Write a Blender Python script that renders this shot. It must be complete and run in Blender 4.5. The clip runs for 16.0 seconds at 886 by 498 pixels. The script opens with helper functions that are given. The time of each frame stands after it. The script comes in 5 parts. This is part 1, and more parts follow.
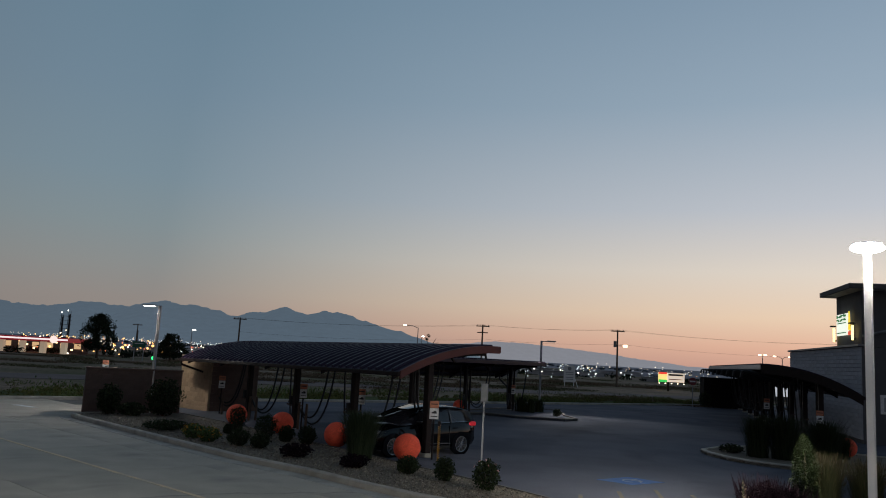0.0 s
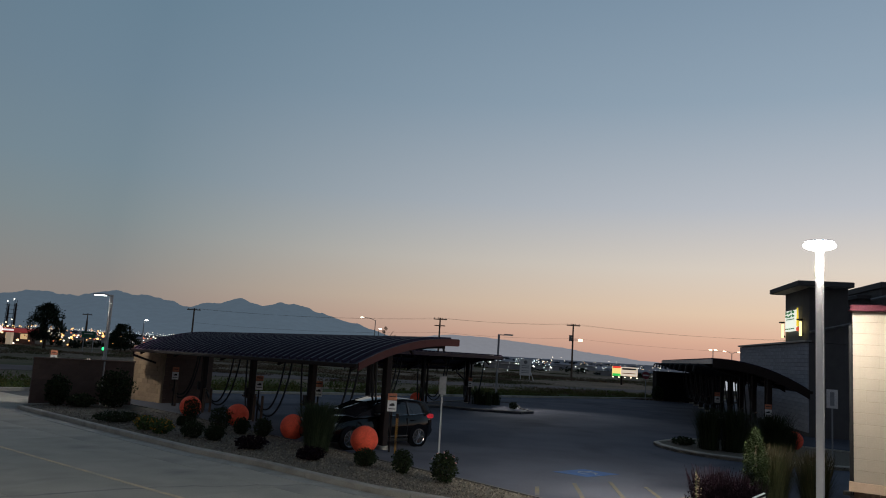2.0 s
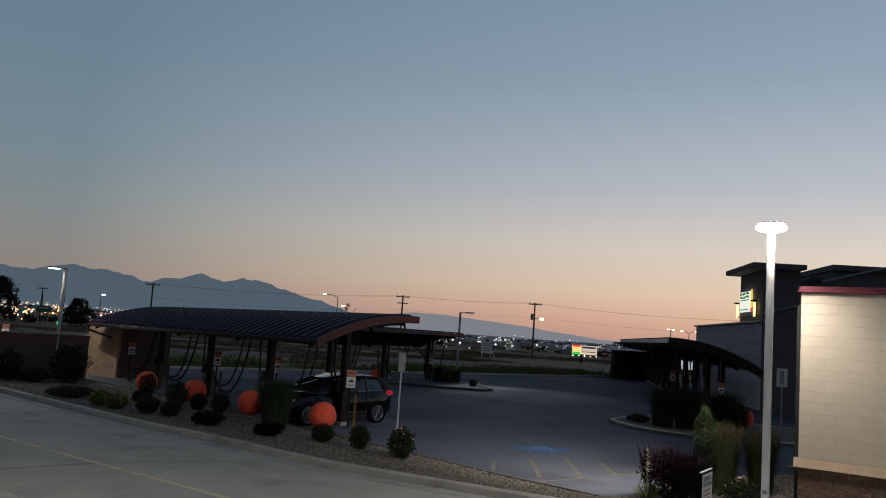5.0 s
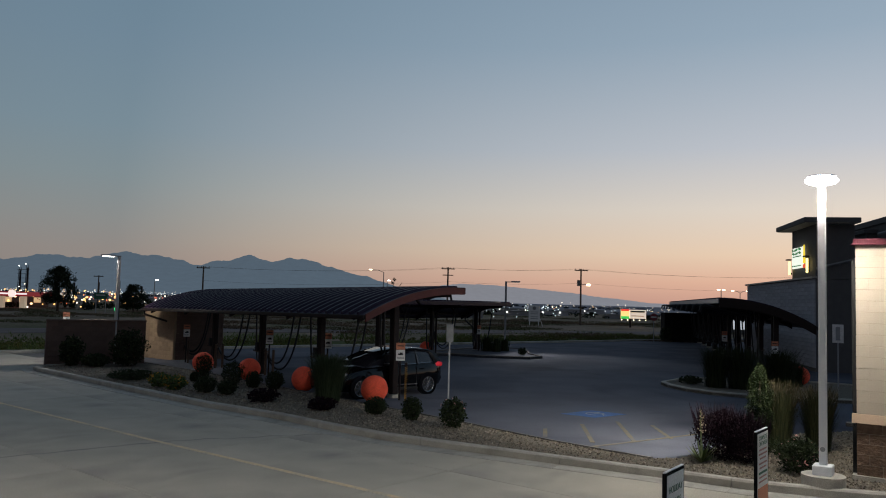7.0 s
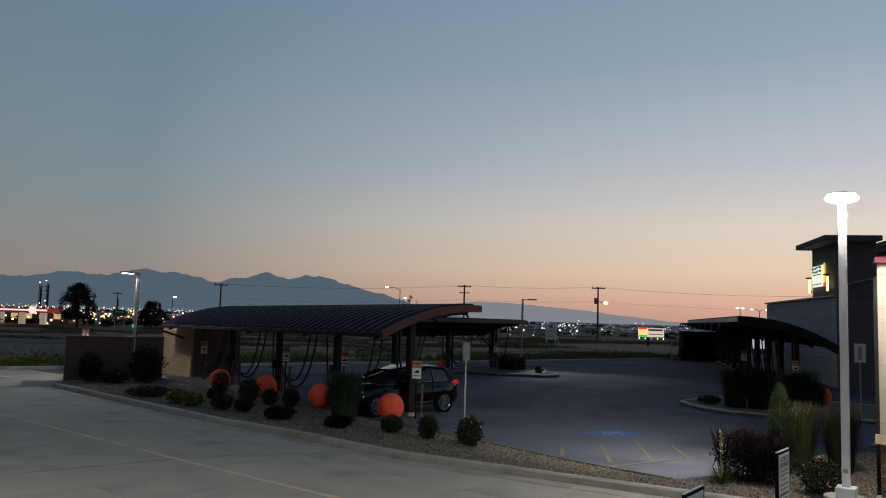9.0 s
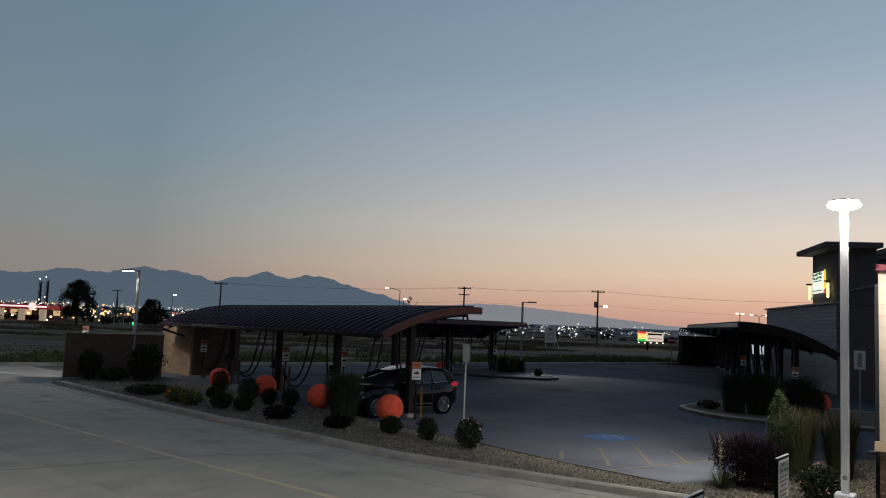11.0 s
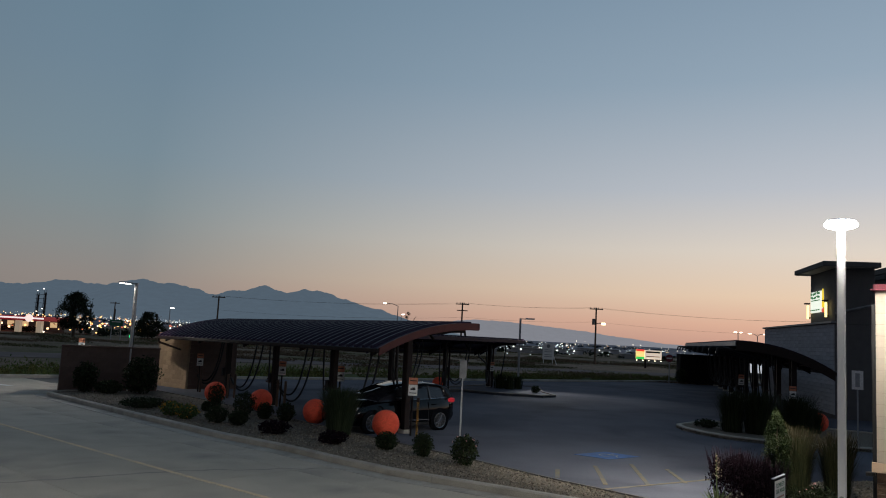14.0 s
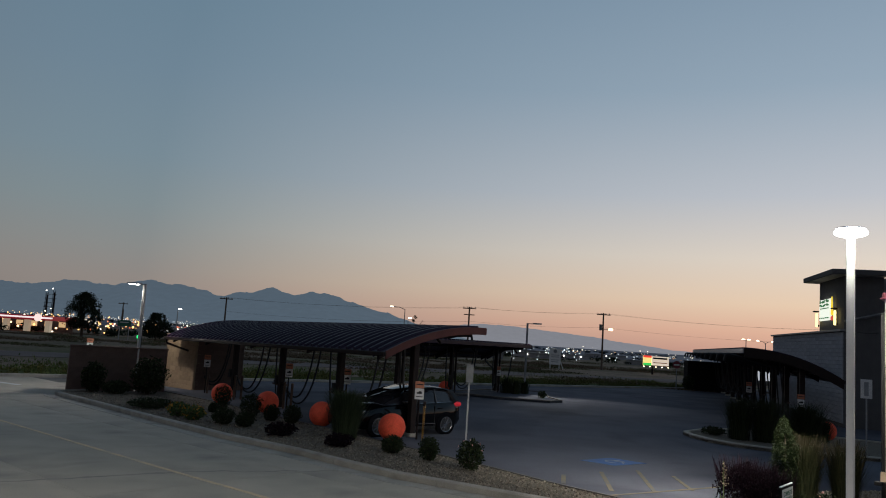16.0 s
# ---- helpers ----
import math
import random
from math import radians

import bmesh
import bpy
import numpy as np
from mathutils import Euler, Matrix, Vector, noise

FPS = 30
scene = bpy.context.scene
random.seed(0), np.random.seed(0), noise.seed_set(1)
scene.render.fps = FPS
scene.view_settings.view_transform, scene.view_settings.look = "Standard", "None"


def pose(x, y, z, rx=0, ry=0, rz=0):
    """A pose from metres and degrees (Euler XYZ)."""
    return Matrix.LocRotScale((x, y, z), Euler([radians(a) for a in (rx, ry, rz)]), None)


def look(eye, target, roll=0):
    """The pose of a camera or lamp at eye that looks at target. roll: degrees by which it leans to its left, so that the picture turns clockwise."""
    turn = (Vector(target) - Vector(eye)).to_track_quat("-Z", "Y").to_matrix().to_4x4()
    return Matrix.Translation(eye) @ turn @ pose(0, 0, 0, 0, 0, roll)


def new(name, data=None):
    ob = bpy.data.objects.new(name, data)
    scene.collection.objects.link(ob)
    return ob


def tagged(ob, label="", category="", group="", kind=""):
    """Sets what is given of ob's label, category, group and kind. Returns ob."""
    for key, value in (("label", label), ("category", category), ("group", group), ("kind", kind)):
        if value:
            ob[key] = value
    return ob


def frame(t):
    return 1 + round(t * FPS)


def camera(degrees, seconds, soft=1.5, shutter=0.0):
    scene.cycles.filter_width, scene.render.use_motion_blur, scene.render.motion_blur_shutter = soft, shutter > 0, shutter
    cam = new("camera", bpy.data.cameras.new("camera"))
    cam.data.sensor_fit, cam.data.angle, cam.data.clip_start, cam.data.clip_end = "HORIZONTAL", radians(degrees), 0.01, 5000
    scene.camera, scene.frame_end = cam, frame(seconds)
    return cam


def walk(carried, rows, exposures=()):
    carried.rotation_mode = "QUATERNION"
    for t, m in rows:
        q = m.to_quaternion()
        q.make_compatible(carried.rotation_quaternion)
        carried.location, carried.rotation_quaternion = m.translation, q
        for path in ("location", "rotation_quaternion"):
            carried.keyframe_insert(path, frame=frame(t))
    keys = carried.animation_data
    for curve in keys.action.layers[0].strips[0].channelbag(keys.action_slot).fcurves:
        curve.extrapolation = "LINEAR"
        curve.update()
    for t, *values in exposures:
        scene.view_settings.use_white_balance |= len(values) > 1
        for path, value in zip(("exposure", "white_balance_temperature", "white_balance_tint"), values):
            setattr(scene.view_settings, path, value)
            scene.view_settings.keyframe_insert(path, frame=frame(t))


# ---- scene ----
cam = camera(59.98, 16.0, soft=1.0)
# seconds, place, tilt, roll, yaw: held in the hand, turning nearly on the spot
ROWS = [
    (0.00, -0.046, -0.053, 3.035, 97.97, -3.11, 2.39),
    (0.50, -0.054, -0.061, 3.036, 97.85, -3.18, 2.02),
    (1.00, -0.062, -0.048, 3.005, 97.75, -3.30, 1.48),
    (1.50, -0.090, -0.032, 3.024, 97.61, -3.43, 0.73),
    (2.00, -0.112, 0.005, 3.018, 97.64, -3.51, -0.83),
    (2.50, -0.142, 0.024, 3.022, 97.39, -3.67, -3.17),
    (3.00, -0.130, 0.119, 3.010, 97.26, -4.07, -5.09),
    (3.20, -0.137, 0.032, 3.027, 97.02, -4.21, -5.72),
    (3.62, -0.129, -0.025, 3.036, 96.70, -4.45, -6.35),
    (4.04, -0.098, -0.029, 3.034, 96.63, -4.55, -5.92),
    (4.46, -0.057, -0.006, 3.023, 96.57, -4.48, -4.91),
    (4.88, -0.021, 0.020, 3.009, 96.33, -4.18, -3.82),
    (5.30, -0.003, 0.024, 2.997, 95.69, -3.60, -3.12),
    (5.50, -0.001, 0.009, 2.987, 95.26, -3.26, -2.96),
    (6.00, -0.002, 0.009, 2.996, 94.33, -2.48, -2.14),
    (6.50, 0.001, 0.015, 2.997, 93.82, -1.89, -0.97),
    (7.00, 0.000, 0.000, 3.000, 93.87, -1.55, -0.10),
    (7.50, -0.001, 0.008, 3.000, 94.16, -1.37, 0.40),
    (8.00, -0.006, 0.011, 3.002, 94.59, -1.54, 0.71),
    (8.50, -0.012, 0.004, 2.995, 94.92, -1.65, 0.95),
    (9.00, -0.004, -0.001, 2.999, 95.15, -1.72, 1.11),
    (9.50, -0.006, -0.005, 3.000, 95.32, -1.84, 1.23),
    (10.00, -0.015, -0.010, 3.000, 95.38, -2.02, 1.26),
    (10.50, -0.027, -0.015, 3.000, 95.35, -2.23, 1.21),
    (11.00, -0.037, -0.018, 2.999, 95.27, -2.45, 1.06),
    (11.50, -0.039, -0.017, 2.997, 95.18, -2.65, 0.81),
    (12.00, -0.033, -0.010, 2.992, 95.09, -2.84, 0.51),
    (12.50, -0.019, 0.003, 2.992, 95.25, -2.95, 0.53),
    (13.00, 0.003, 0.010, 3.001, 95.72, -2.88, 0.69),
    (13.50, 0.003, -0.017, 3.008, 96.10, -2.81, 0.87),
    (14.00, -0.009, -0.012, 3.002, 96.44, -3.01, 0.91),
    (14.50, -0.016, -0.019, 3.007, 96.68, -3.11, 1.10),
    (15.00, -0.016, -0.014, 2.996, 96.63, -3.32, 1.27),
    (15.50, -0.012, -0.023, 3.002, 96.53, -3.47, 1.39),
    (16.00, -0.019, -0.023, 3.003, 96.70, -3.63, 1.40),
]
walk(cam, [(t, pose(x, y, z, rx, ry, rz)) for t, x, y, z, rx, ry, rz in ROWS],
     exposures=[(0.0, 0.0), (1.5, -0.03), (2.4, -0.14), (3.2, -0.16), (5.4, -0.08), (6.5, 0.0), (8.5, -0.04), (16.0, -0.04)])


# ---- node helpers ----
def link(nt, a, b):
    nt.links.new(a, b)


def math_node(nt, op, a, b=None, clamp=False):
    n = nt.nodes.new("ShaderNodeMath")
    n.operation, n.use_clamp = op, clamp
    for i, v in enumerate((a, b)):
        if v is None:
            continue
        if isinstance(v, (int, float)):
            n.inputs[i].default_value = v
        else:
            link(nt, v, n.inputs[i])
    return n.outputs[0]


def ramp(nt, fac, stops, mode="LINEAR"):
    n = nt.nodes.new("ShaderNodeValToRGB")
    n.color_ramp.interpolation = mode
    els = n.color_ramp.elements
    while len(els) < len(stops):
        els.new(0.5)
    for e, (p, c) in zip(els, stops):
        e.position, e.color = p, (*c, 1) if len(c) == 3 else c
    link(nt, fac, n.inputs[0])
    return n.outputs[0]


def mix(nt, fac, a, b, blend="MIX"):
    n = nt.nodes.new("ShaderNodeMix")
    n.data_type, n.blend_type = "RGBA", blend
    for sock, v in ((n.inputs["Factor"], fac), (n.inputs[6], a), (n.inputs[7], b)):
        if isinstance(v, (int, float)):
            sock.default_value = v
        elif isinstance(v, tuple):
            sock.default_value = (*v, 1)
        else:
            link(nt, v, sock)
    return n.outputs[2]


# ---- world: afterglow over the western horizon ----
def make_world():
    w = bpy.data.worlds.new("dusk_sky")
    scene.world = w
    w.use_nodes = True
    nt = w.node_tree
    bg = nt.nodes["Background"]
    tc = nt.nodes.new("ShaderNodeTexCoord")
    sep = nt.nodes.new("ShaderNodeSeparateXYZ")
    link(nt, tc.outputs["Generated"], sep.inputs[0])
    # closeness to the sunken sun's side, which lies a little to the right of the way ahead
    az = math_node(nt, "ADD", math_node(nt, "MULTIPLY", sep.outputs[0], 0.70), math_node(nt, "MULTIPLY", sep.outputs[1], 0.714))
    az = math_node(nt, "MULTIPLY_ADD", az, 0.5)
    az.node.inputs[2].default_value = 0.5
    el = math_node(nt, "MAXIMUM", sep.outputs[2], 0.0)
    sunside = ramp(nt, el, [(0.0, (0.60, 0.325, 0.255)), (0.03, (0.79, 0.465, 0.33)), (0.065, (0.86, 0.64, 0.46)), (0.12, (0.78, 0.69, 0.595)), (0.195, (0.54, 0.565, 0.615)), (0.32, (0.325, 0.415, 0.51)), (0.52, (0.195, 0.285, 0.395)), (1.0, (0.06, 0.095, 0.15))])
    side = ramp(nt, el, [(0.0, (0.27, 0.225, 0.205)), (0.05, (0.28, 0.25, 0.23)), (0.09, (0.255, 0.265, 0.26)), (0.14, (0.22, 0.27, 0.29)), (0.20, (0.19, 0.262, 0.312)), (0.30, (0.162, 0.24, 0.31)), (0.52, (0.118, 0.205, 0.285)), (1.0, (0.06, 0.095, 0.15))])
    back = ramp(nt, el, [(0.0, (0.075, 0.07, 0.08)), (0.12, (0.12, 0.11, 0.115)), (0.4, (0.09, 0.105, 0.135)), (1.0, (0.06, 0.09, 0.14))])
    c = mix(nt, ramp(nt, az, [(0.69, (0, 0, 0)), (0.985, (1, 1, 1))]), side, sunside)
    c = mix(nt, ramp(nt, az, [(0.30, (0, 0, 0)), (0.68, (1, 1, 1))], "EASE"), back, c)
    link(nt, c, bg.inputs[0])
    bg.inputs[1].default_value = 1.0


make_world()


# ---- materials ----
def surface(name, col, col2=None, rough=0.8, metal=0.0, scale=6.0, fine=60.0, bump=0.15, spread=0.35, stain=None, stain_scale=0.4, rand=0.0, spec=0.5, coat=0.0, dist=0.01, grain=0.2):
    """A surface with patches at one scale, grain at another and fine relief, in metres."""
    m = bpy.data.materials.new(name)
    m.use_nodes = True
    nt = m.node_tree
    b = nt.nodes["Principled BSDF"]
    tc = nt.nodes.new("ShaderNodeTexCoord")
    col2 = col2 or tuple(min(1, c * (1 - spread)) for c in col)
    big = nt.nodes.new("ShaderNodeTexNoise")
    big.inputs["Scale"].default_value, big.inputs["Detail"].default_value = scale, 5
    small = nt.nodes.new("ShaderNodeTexNoise")
    small.inputs["Scale"].default_value, small.inputs["Detail"].default_value = fine, 3
    for n in (big, small):
        link(nt, tc.outputs["Object"], n.inputs["Vector"])
    c = mix(nt, ramp(nt, big.outputs[0], [(0.3, (0, 0, 0)), (0.72, (1, 1, 1))]), col, col2)
    lo_, hi_ = 1 - 1.1 * grain, 1 + 0.75 * grain
    speck = ramp(nt, small.outputs[0], [(0.25, (lo_, lo_, lo_)), (0.75, (hi_, hi_, hi_))])
    c = mix(nt, 1.0, c, speck, "MULTIPLY")
    if stain:
        st = nt.nodes.new("ShaderNodeTexNoise")
        st.inputs["Scale"].default_value, st.inputs["Detail"].default_value, st.inputs["Distortion"].default_value = stain_scale, 7, 0.8
        link(nt, tc.outputs["Object"], st.inputs["Vector"])
        c = mix(nt, ramp(nt, st.outputs[0], [(0.50, (0, 0, 0)), (0.68, (0.8, 0.8, 0.8))]), c, stain)
    if rand:
        oi = nt.nodes.new("ShaderNodeObjectInfo")
        v = math_node(nt, "MULTIPLY_ADD", oi.outputs["Random"], 2 * rand)
        v.node.inputs[2].default_value = 1 - rand
        cc = nt.nodes.new("ShaderNodeCombineXYZ")
        for i in range(3):
            link(nt, v, cc.inputs[i])
        c = mix(nt, 1.0, c, cc.outputs[0], "MULTIPLY")
    link(nt, c, b.inputs["Base Color"])
    b.inputs["Roughness"].default_value, b.inputs["Metallic"].default_value = rough, metal
    b.inputs["Specular IOR Level"].default_value = spec
    b.inputs["Coat Weight"].default_value = coat
    if bump:
        bu = nt.nodes.new("ShaderNodeBump")
        bu.inputs["Strength"].default_value, bu.inputs["Distance"].default_value = bump, dist
        link(nt, small.outputs[0], bu.inputs["Height"])
        link(nt, bu.outputs[0], b.inputs["Normal"])
    return m


def glow(name, col, strength):
    m = bpy.data.materials.new(name)
    m.use_nodes = True
    b = m.node_tree.nodes["Principled BSDF"]
    b.inputs["Base Color"].default_value = (*[min(1, c) for c in col], 1)
    b.inputs["Emission Color"].default_value = (*col, 1)
    b.inputs["Emission Strength"].default_value = strength
    return m


def glass(name, tint=(0.02, 0.02, 0.025)):
    m = bpy.data.materials.new(name)
    m.use_nodes = True
    b = m.node_tree.nodes["Principled BSDF"]
    b.inputs["Base Color"].default_value = (*tint, 1)
    b.inputs["Roughness"].default_value = 0.04
    b.inputs["Specular IOR Level"].default_value = 0.6
    return m


def leaf_material(name, a, b_, rough=0.6):
    m = bpy.data.materials.new(name)
    m.use_nodes = True
    nt = m.node_tree
    b = nt.nodes["Principled BSDF"]
    ge = nt.nodes.new("ShaderNodeNewGeometry")
    c = ramp(nt, ge.outputs["Random Per Island"], [(0.0, a), (1.0, b_)])
    link(nt, c, b.inputs["Base Color"])
    b.inputs["Roughness"].default_value, b.inputs["Specular IOR Level"].default_value = 0.85, 0.12
    return m


CONCRETE = surface("concrete", (0.49, 0.445, 0.365), (0.385, 0.35, 0.29), 0.9, scale=0.9, fine=45, bump=0.12, stain=(0.24, 0.225, 0.20), stain_scale=0.3, rand=0.05, spec=0.2)
KERB = surface("kerb_concrete", (0.45, 0.425, 0.37), (0.345, 0.325, 0.285), 0.9, scale=2.5, fine=60, bump=0.2, rand=0.05, stain=(0.25, 0.235, 0.205), stain_scale=1.2, spec=0.2)
ASPHALT = surface("asphalt", (0.128, 0.134, 0.160), (0.086, 0.091, 0.112), 0.95, scale=0.35, fine=55, bump=0.2, stain=(0.042, 0.045, 0.060), stain_scale=0.16, spec=0.05)
HATCH = surface("worn_yellow_stripe", (0.21, 0.165, 0.095), (0.135, 0.128, 0.115), 0.9, scale=4, fine=40, bump=0.05, stain=(0.12, 0.12, 0.13), stain_scale=3.0, spec=0.1)
SOIL = surface("dry_field", (0.31, 0.222, 0.165), (0.15, 0.128, 0.085), 0.95, scale=0.10, fine=2.2, bump=0.5, stain=(0.095, 0.10, 0.05), stain_scale=0.05, dist=0.1, grain=0.45, spec=0.05)
GRAVEL = surface("gravel", (0.20, 0.17, 0.128), (0.085, 0.070, 0.053), 0.95, scale=26, fine=48, bump=1.0, dist=0.03)
ROAD = surface("road_asphalt", (0.20, 0.158, 0.146), (0.14, 0.112, 0.105), 0.9, scale=0.3, fine=20, bump=0.1, spec=0.1)
STONE = leaf_material("gravel_stones", (0.075, 0.062, 0.047), (0.34, 0.295, 0.23), 0.9)
YELLOW = surface("yellow_road_paint", (0.74, 0.58, 0.34), (0.56, 0.46, 0.31), 0.8, scale=5, fine=40, bump=0.05, stain=(0.45, 0.40, 0.31), stain_scale=2.5)
BLUE = surface("blue_road_paint", (0.022, 0.105, 0.31), (0.020, 0.08, 0.235), 0.75, scale=4, fine=40, bump=0.05, stain=(0.06, 0.10, 0.19), stain_scale=2.5)
WORNWHITE = surface("worn_white_paint", (0.27, 0.29, 0.33), (0.16, 0.19, 0.25), 0.8, scale=6, fine=40, bump=0.05)
WHITEP = surface("white_paint", (0.72, 0.72, 0.70), (0.6, 0.6, 0.58), 0.7, scale=6, fine=40, bump=0.05)
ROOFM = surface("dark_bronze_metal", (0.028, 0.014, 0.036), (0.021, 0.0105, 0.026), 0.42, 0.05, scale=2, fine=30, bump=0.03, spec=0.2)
FASCIA = surface("maroon_fascia", (0.15, 0.038, 0.030), (0.12, 0.030, 0.026), 0.5, 0.1, scale=3, fine=40, bump=0.05)
STEEL = surface("dark_painted_steel", (0.021, 0.0115, 0.0105), (0.014, 0.009, 0.008), 0.6, 0.0, scale=6, fine=50, bump=0.05, spec=0.25)
RUBBER = surface("black_rubber", (0.012, 0.012, 0.013), None, 0.6, scale=10, fine=80, bump=0.1)
GALV = surface("galvanised_steel", (0.36, 0.37, 0.385), (0.29, 0.30, 0.315), 0.5, 0.15, scale=5, fine=70, bump=0.05)
WHITEMETAL = surface("white_painted_metal", (0.82, 0.83, 0.85), (0.77, 0.78, 0.80), 0.5, 0.0, scale=3, fine=50, bump=0.02, grain=0.04)
ORANGE = surface("orange_painted_stone", (0.95, 0.122, 0.058), (0.90, 0.105, 0.050), 0.85, scale=6, fine=28, bump=0.35, stain=(0.78, 0.08, 0.036), stain_scale=5, dist=0.02)
SIGNORANGE = surface("orange_sign_face", (0.60, 0.22, 0.12), None, 0.5, scale=6, fine=40, bump=0.0, spread=0.15)
SIGNWHITE = surface("white_sign_face", (0.82, 0.81, 0.79), None, 0.5, scale=6, fine=40, bump=0.0, spread=0.1)
SIGNBLACK = surface("black_print", (0.02, 0.02, 0.022), None, 0.5, scale=6, fine=40, bump=0.0)
SIGNRED = surface("red_print", (0.28, 0.05, 0.055), None, 0.5, scale=6, fine=40, bump=0.0)
SIGNGREEN = surface("green_print", (0.03, 0.16, 0.09), None, 0.5, scale=6, fine=40, bump=0.0)
BEIGE = surface("beige_painted_block", (0.53, 0.46, 0.365), (0.49, 0.42, 0.33), 0.75, scale=2.5, fine=45, bump=0.06, rand=0.03, grain=0.05)
BEIGEDIM = surface("beige_mortar", (0.50, 0.425, 0.33), None, 0.9, scale=2.5, fine=70, bump=0.2)
SILL = surface("tan_sill", (0.50, 0.365, 0.255), (0.44, 0.32, 0.22), 0.8, scale=3, fine=50, bump=0.1, grain=0.08)
SPLIT = surface("brown_split_face_block", (0.20, 0.125, 0.08), (0.12, 0.075, 0.05), 0.95, scale=9, fine=30, bump=1.0, rand=0.12, dist=0.03)
MAROON = surface("maroon_cap_metal", (0.15, 0.030, 0.046), (0.13, 0.026, 0.04), 0.45, 0.1, scale=3, fine=40, bump=0.03)
BROWNBLOCK = surface("dark_brown_block", (0.13, 0.079, 0.061), (0.10, 0.061, 0.049), 0.9, scale=3, fine=40, bump=0.4, rand=0.1)
TANBLOCK = surface("tan_block", (0.34, 0.24, 0.15), (0.20, 0.14, 0.09), 0.9, scale=1.2, fine=40, bump=0.4, rand=0.16)
GREYBLOCK = surface("grey_painted_block", (0.41, 0.42, 0.46), (0.34, 0.35, 0.385), 0.85, scale=2, fine=40, bump=0.3, rand=0.09)
GREYWALL = surface("charcoal_stucco", (0.125, 0.121, 0.120), (0.105, 0.102, 0.102), 0.9, scale=3, fine=60, bump=0.3)
GREYTRIM = surface("grey_metal_trim", (0.26, 0.265, 0.27), None, 0.5, 0.2, scale=3, fine=40, bump=0.03)
SOFFIT = surface("pale_soffit", (0.58, 0.53, 0.48), None, 0.8, scale=3, fine=40, bump=0.05)
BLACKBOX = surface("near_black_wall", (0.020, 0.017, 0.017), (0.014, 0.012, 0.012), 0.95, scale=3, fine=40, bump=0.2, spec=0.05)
CARPAINT = surface("black_car_paint", (0.003, 0.003, 0.004), None, 0.08, 0.0, scale=6, fine=200, bump=0.0, spec=0.4)
CARPLASTIC = surface("black_trim_plastic", (0.010, 0.010, 0.010), None, 0.6, scale=8, fine=90, bump=0.05)
CARGLASS = glass("tinted_car_glass")
CHROME = surface("alloy", (0.62, 0.62, 0.63), None, 0.25, 1.0, scale=8, fine=60, bump=0.0, spread=0.1)
TAILRED = glow("tail_lamp_red", (0.60, 0.02, 0.035), 0.22)
HEADLAMP = surface("headlamp_lens", (0.55, 0.56, 0.58), (0.3, 0.3, 0.32), 0.1, 0.4, scale=20, fine=60, bump=0.0, coat=1.0)
BARK = surface("bark", (0.10, 0.07, 0.05), (0.06, 0.045, 0.03), 0.95, scale=8, fine=30, bump=0.8)
WOOD = surface("weathered_wood", (0.13, 0.095, 0.07), (0.09, 0.065, 0.05), 0.9, scale=3, fine=40, bump=0.4)
POSTTAN = surface("tan_painted_post", (0.095, 0.055, 0.034), (0.07, 0.042, 0.028), 0.7, scale=6, fine=40, bump=0.1)
YELLOWHOSE = surface("yellow_hose", (0.42, 0.21, 0.03), None, 0.5, scale=8, fine=40, bump=0.0)
LEAF_DARK = leaf_material("dark_shrub_leaves", (0.011, 0.017, 0.008), (0.042, 0.055, 0.024))
LEAF_GREEN = leaf_material("green_leaves", (0.035, 0.060, 0.020), (0.11, 0.15, 0.05))
LEAF_JUNIPER = leaf_material("juniper_leaves", (0.006, 0.012, 0.005), (0.028, 0.038, 0.013))
LEAF_PURPLE = leaf_material("purple_barberry_leaves", (0.006, 0.003, 0.005), (0.019, 0.008, 0.013))
LEAF_YUCCA = leaf_material("yucca_leaves", (0.05, 0.075, 0.025), (0.15, 0.17, 0.075))
LEAF_STRAW = leaf_material("straw_grass", (0.02, 0.02, 0.010), (0.068, 0.054, 0.030))
LEAF_GRASSF = leaf_material("feathery_green_blades", (0.025, 0.040, 0.020), (0.075, 0.095, 0.050))
LEAF_GRASSG = leaf_material("green_grass_blades", (0.010, 0.015, 0.007), (0.045, 0.046, 0.020))
PETAL_YELLOW = leaf_material("yellow_petals", (0.38, 0.17, 0.03), (0.60, 0.33, 0.06))
PETAL_PINK = leaf_material("pink_petals", (0.50, 0.20, 0.18), (0.70, 0.42, 0.36))
PETAL_CREAM = leaf_material("cream_petals", (0.30, 0.22, 0.14), (0.55, 0.44, 0.30))
LEAF_TREE = leaf_material("tree_leaves", (0.010, 0.016, 0.010), (0.030, 0.042, 0.022))
# Haze is put into the colour: leaves paler and bluer than near trees.
LEAF_HAZED = leaf_material("hazed_tree_leaves", (0.022, 0.026, 0.028), (0.045, 0.050, 0.052))
LEAF_WEED = leaf_material("yellow_green_weeds", (0.045, 0.055, 0.018), (0.17, 0.16, 0.05))
TWIG_DRY = leaf_material("dry_brown_scrub", (0.11, 0.078, 0.052), (0.20, 0.15, 0.10))
OIL = surface("dark_wet_stain", (0.27, 0.25, 0.22), (0.35, 0.325, 0.28), 0.8, scale=3, fine=40, bump=0.05, spec=0.2)
LEAF_BRUSH = leaf_material("field_brush_leaves", (0.075, 0.075, 0.038), (0.15, 0.14, 0.072))
FRAMEBLACK = surface("matt_black_frame", (0.006, 0.006, 0.007), None, 0.85, scale=8, fine=60, bump=0.0, spec=0.08)
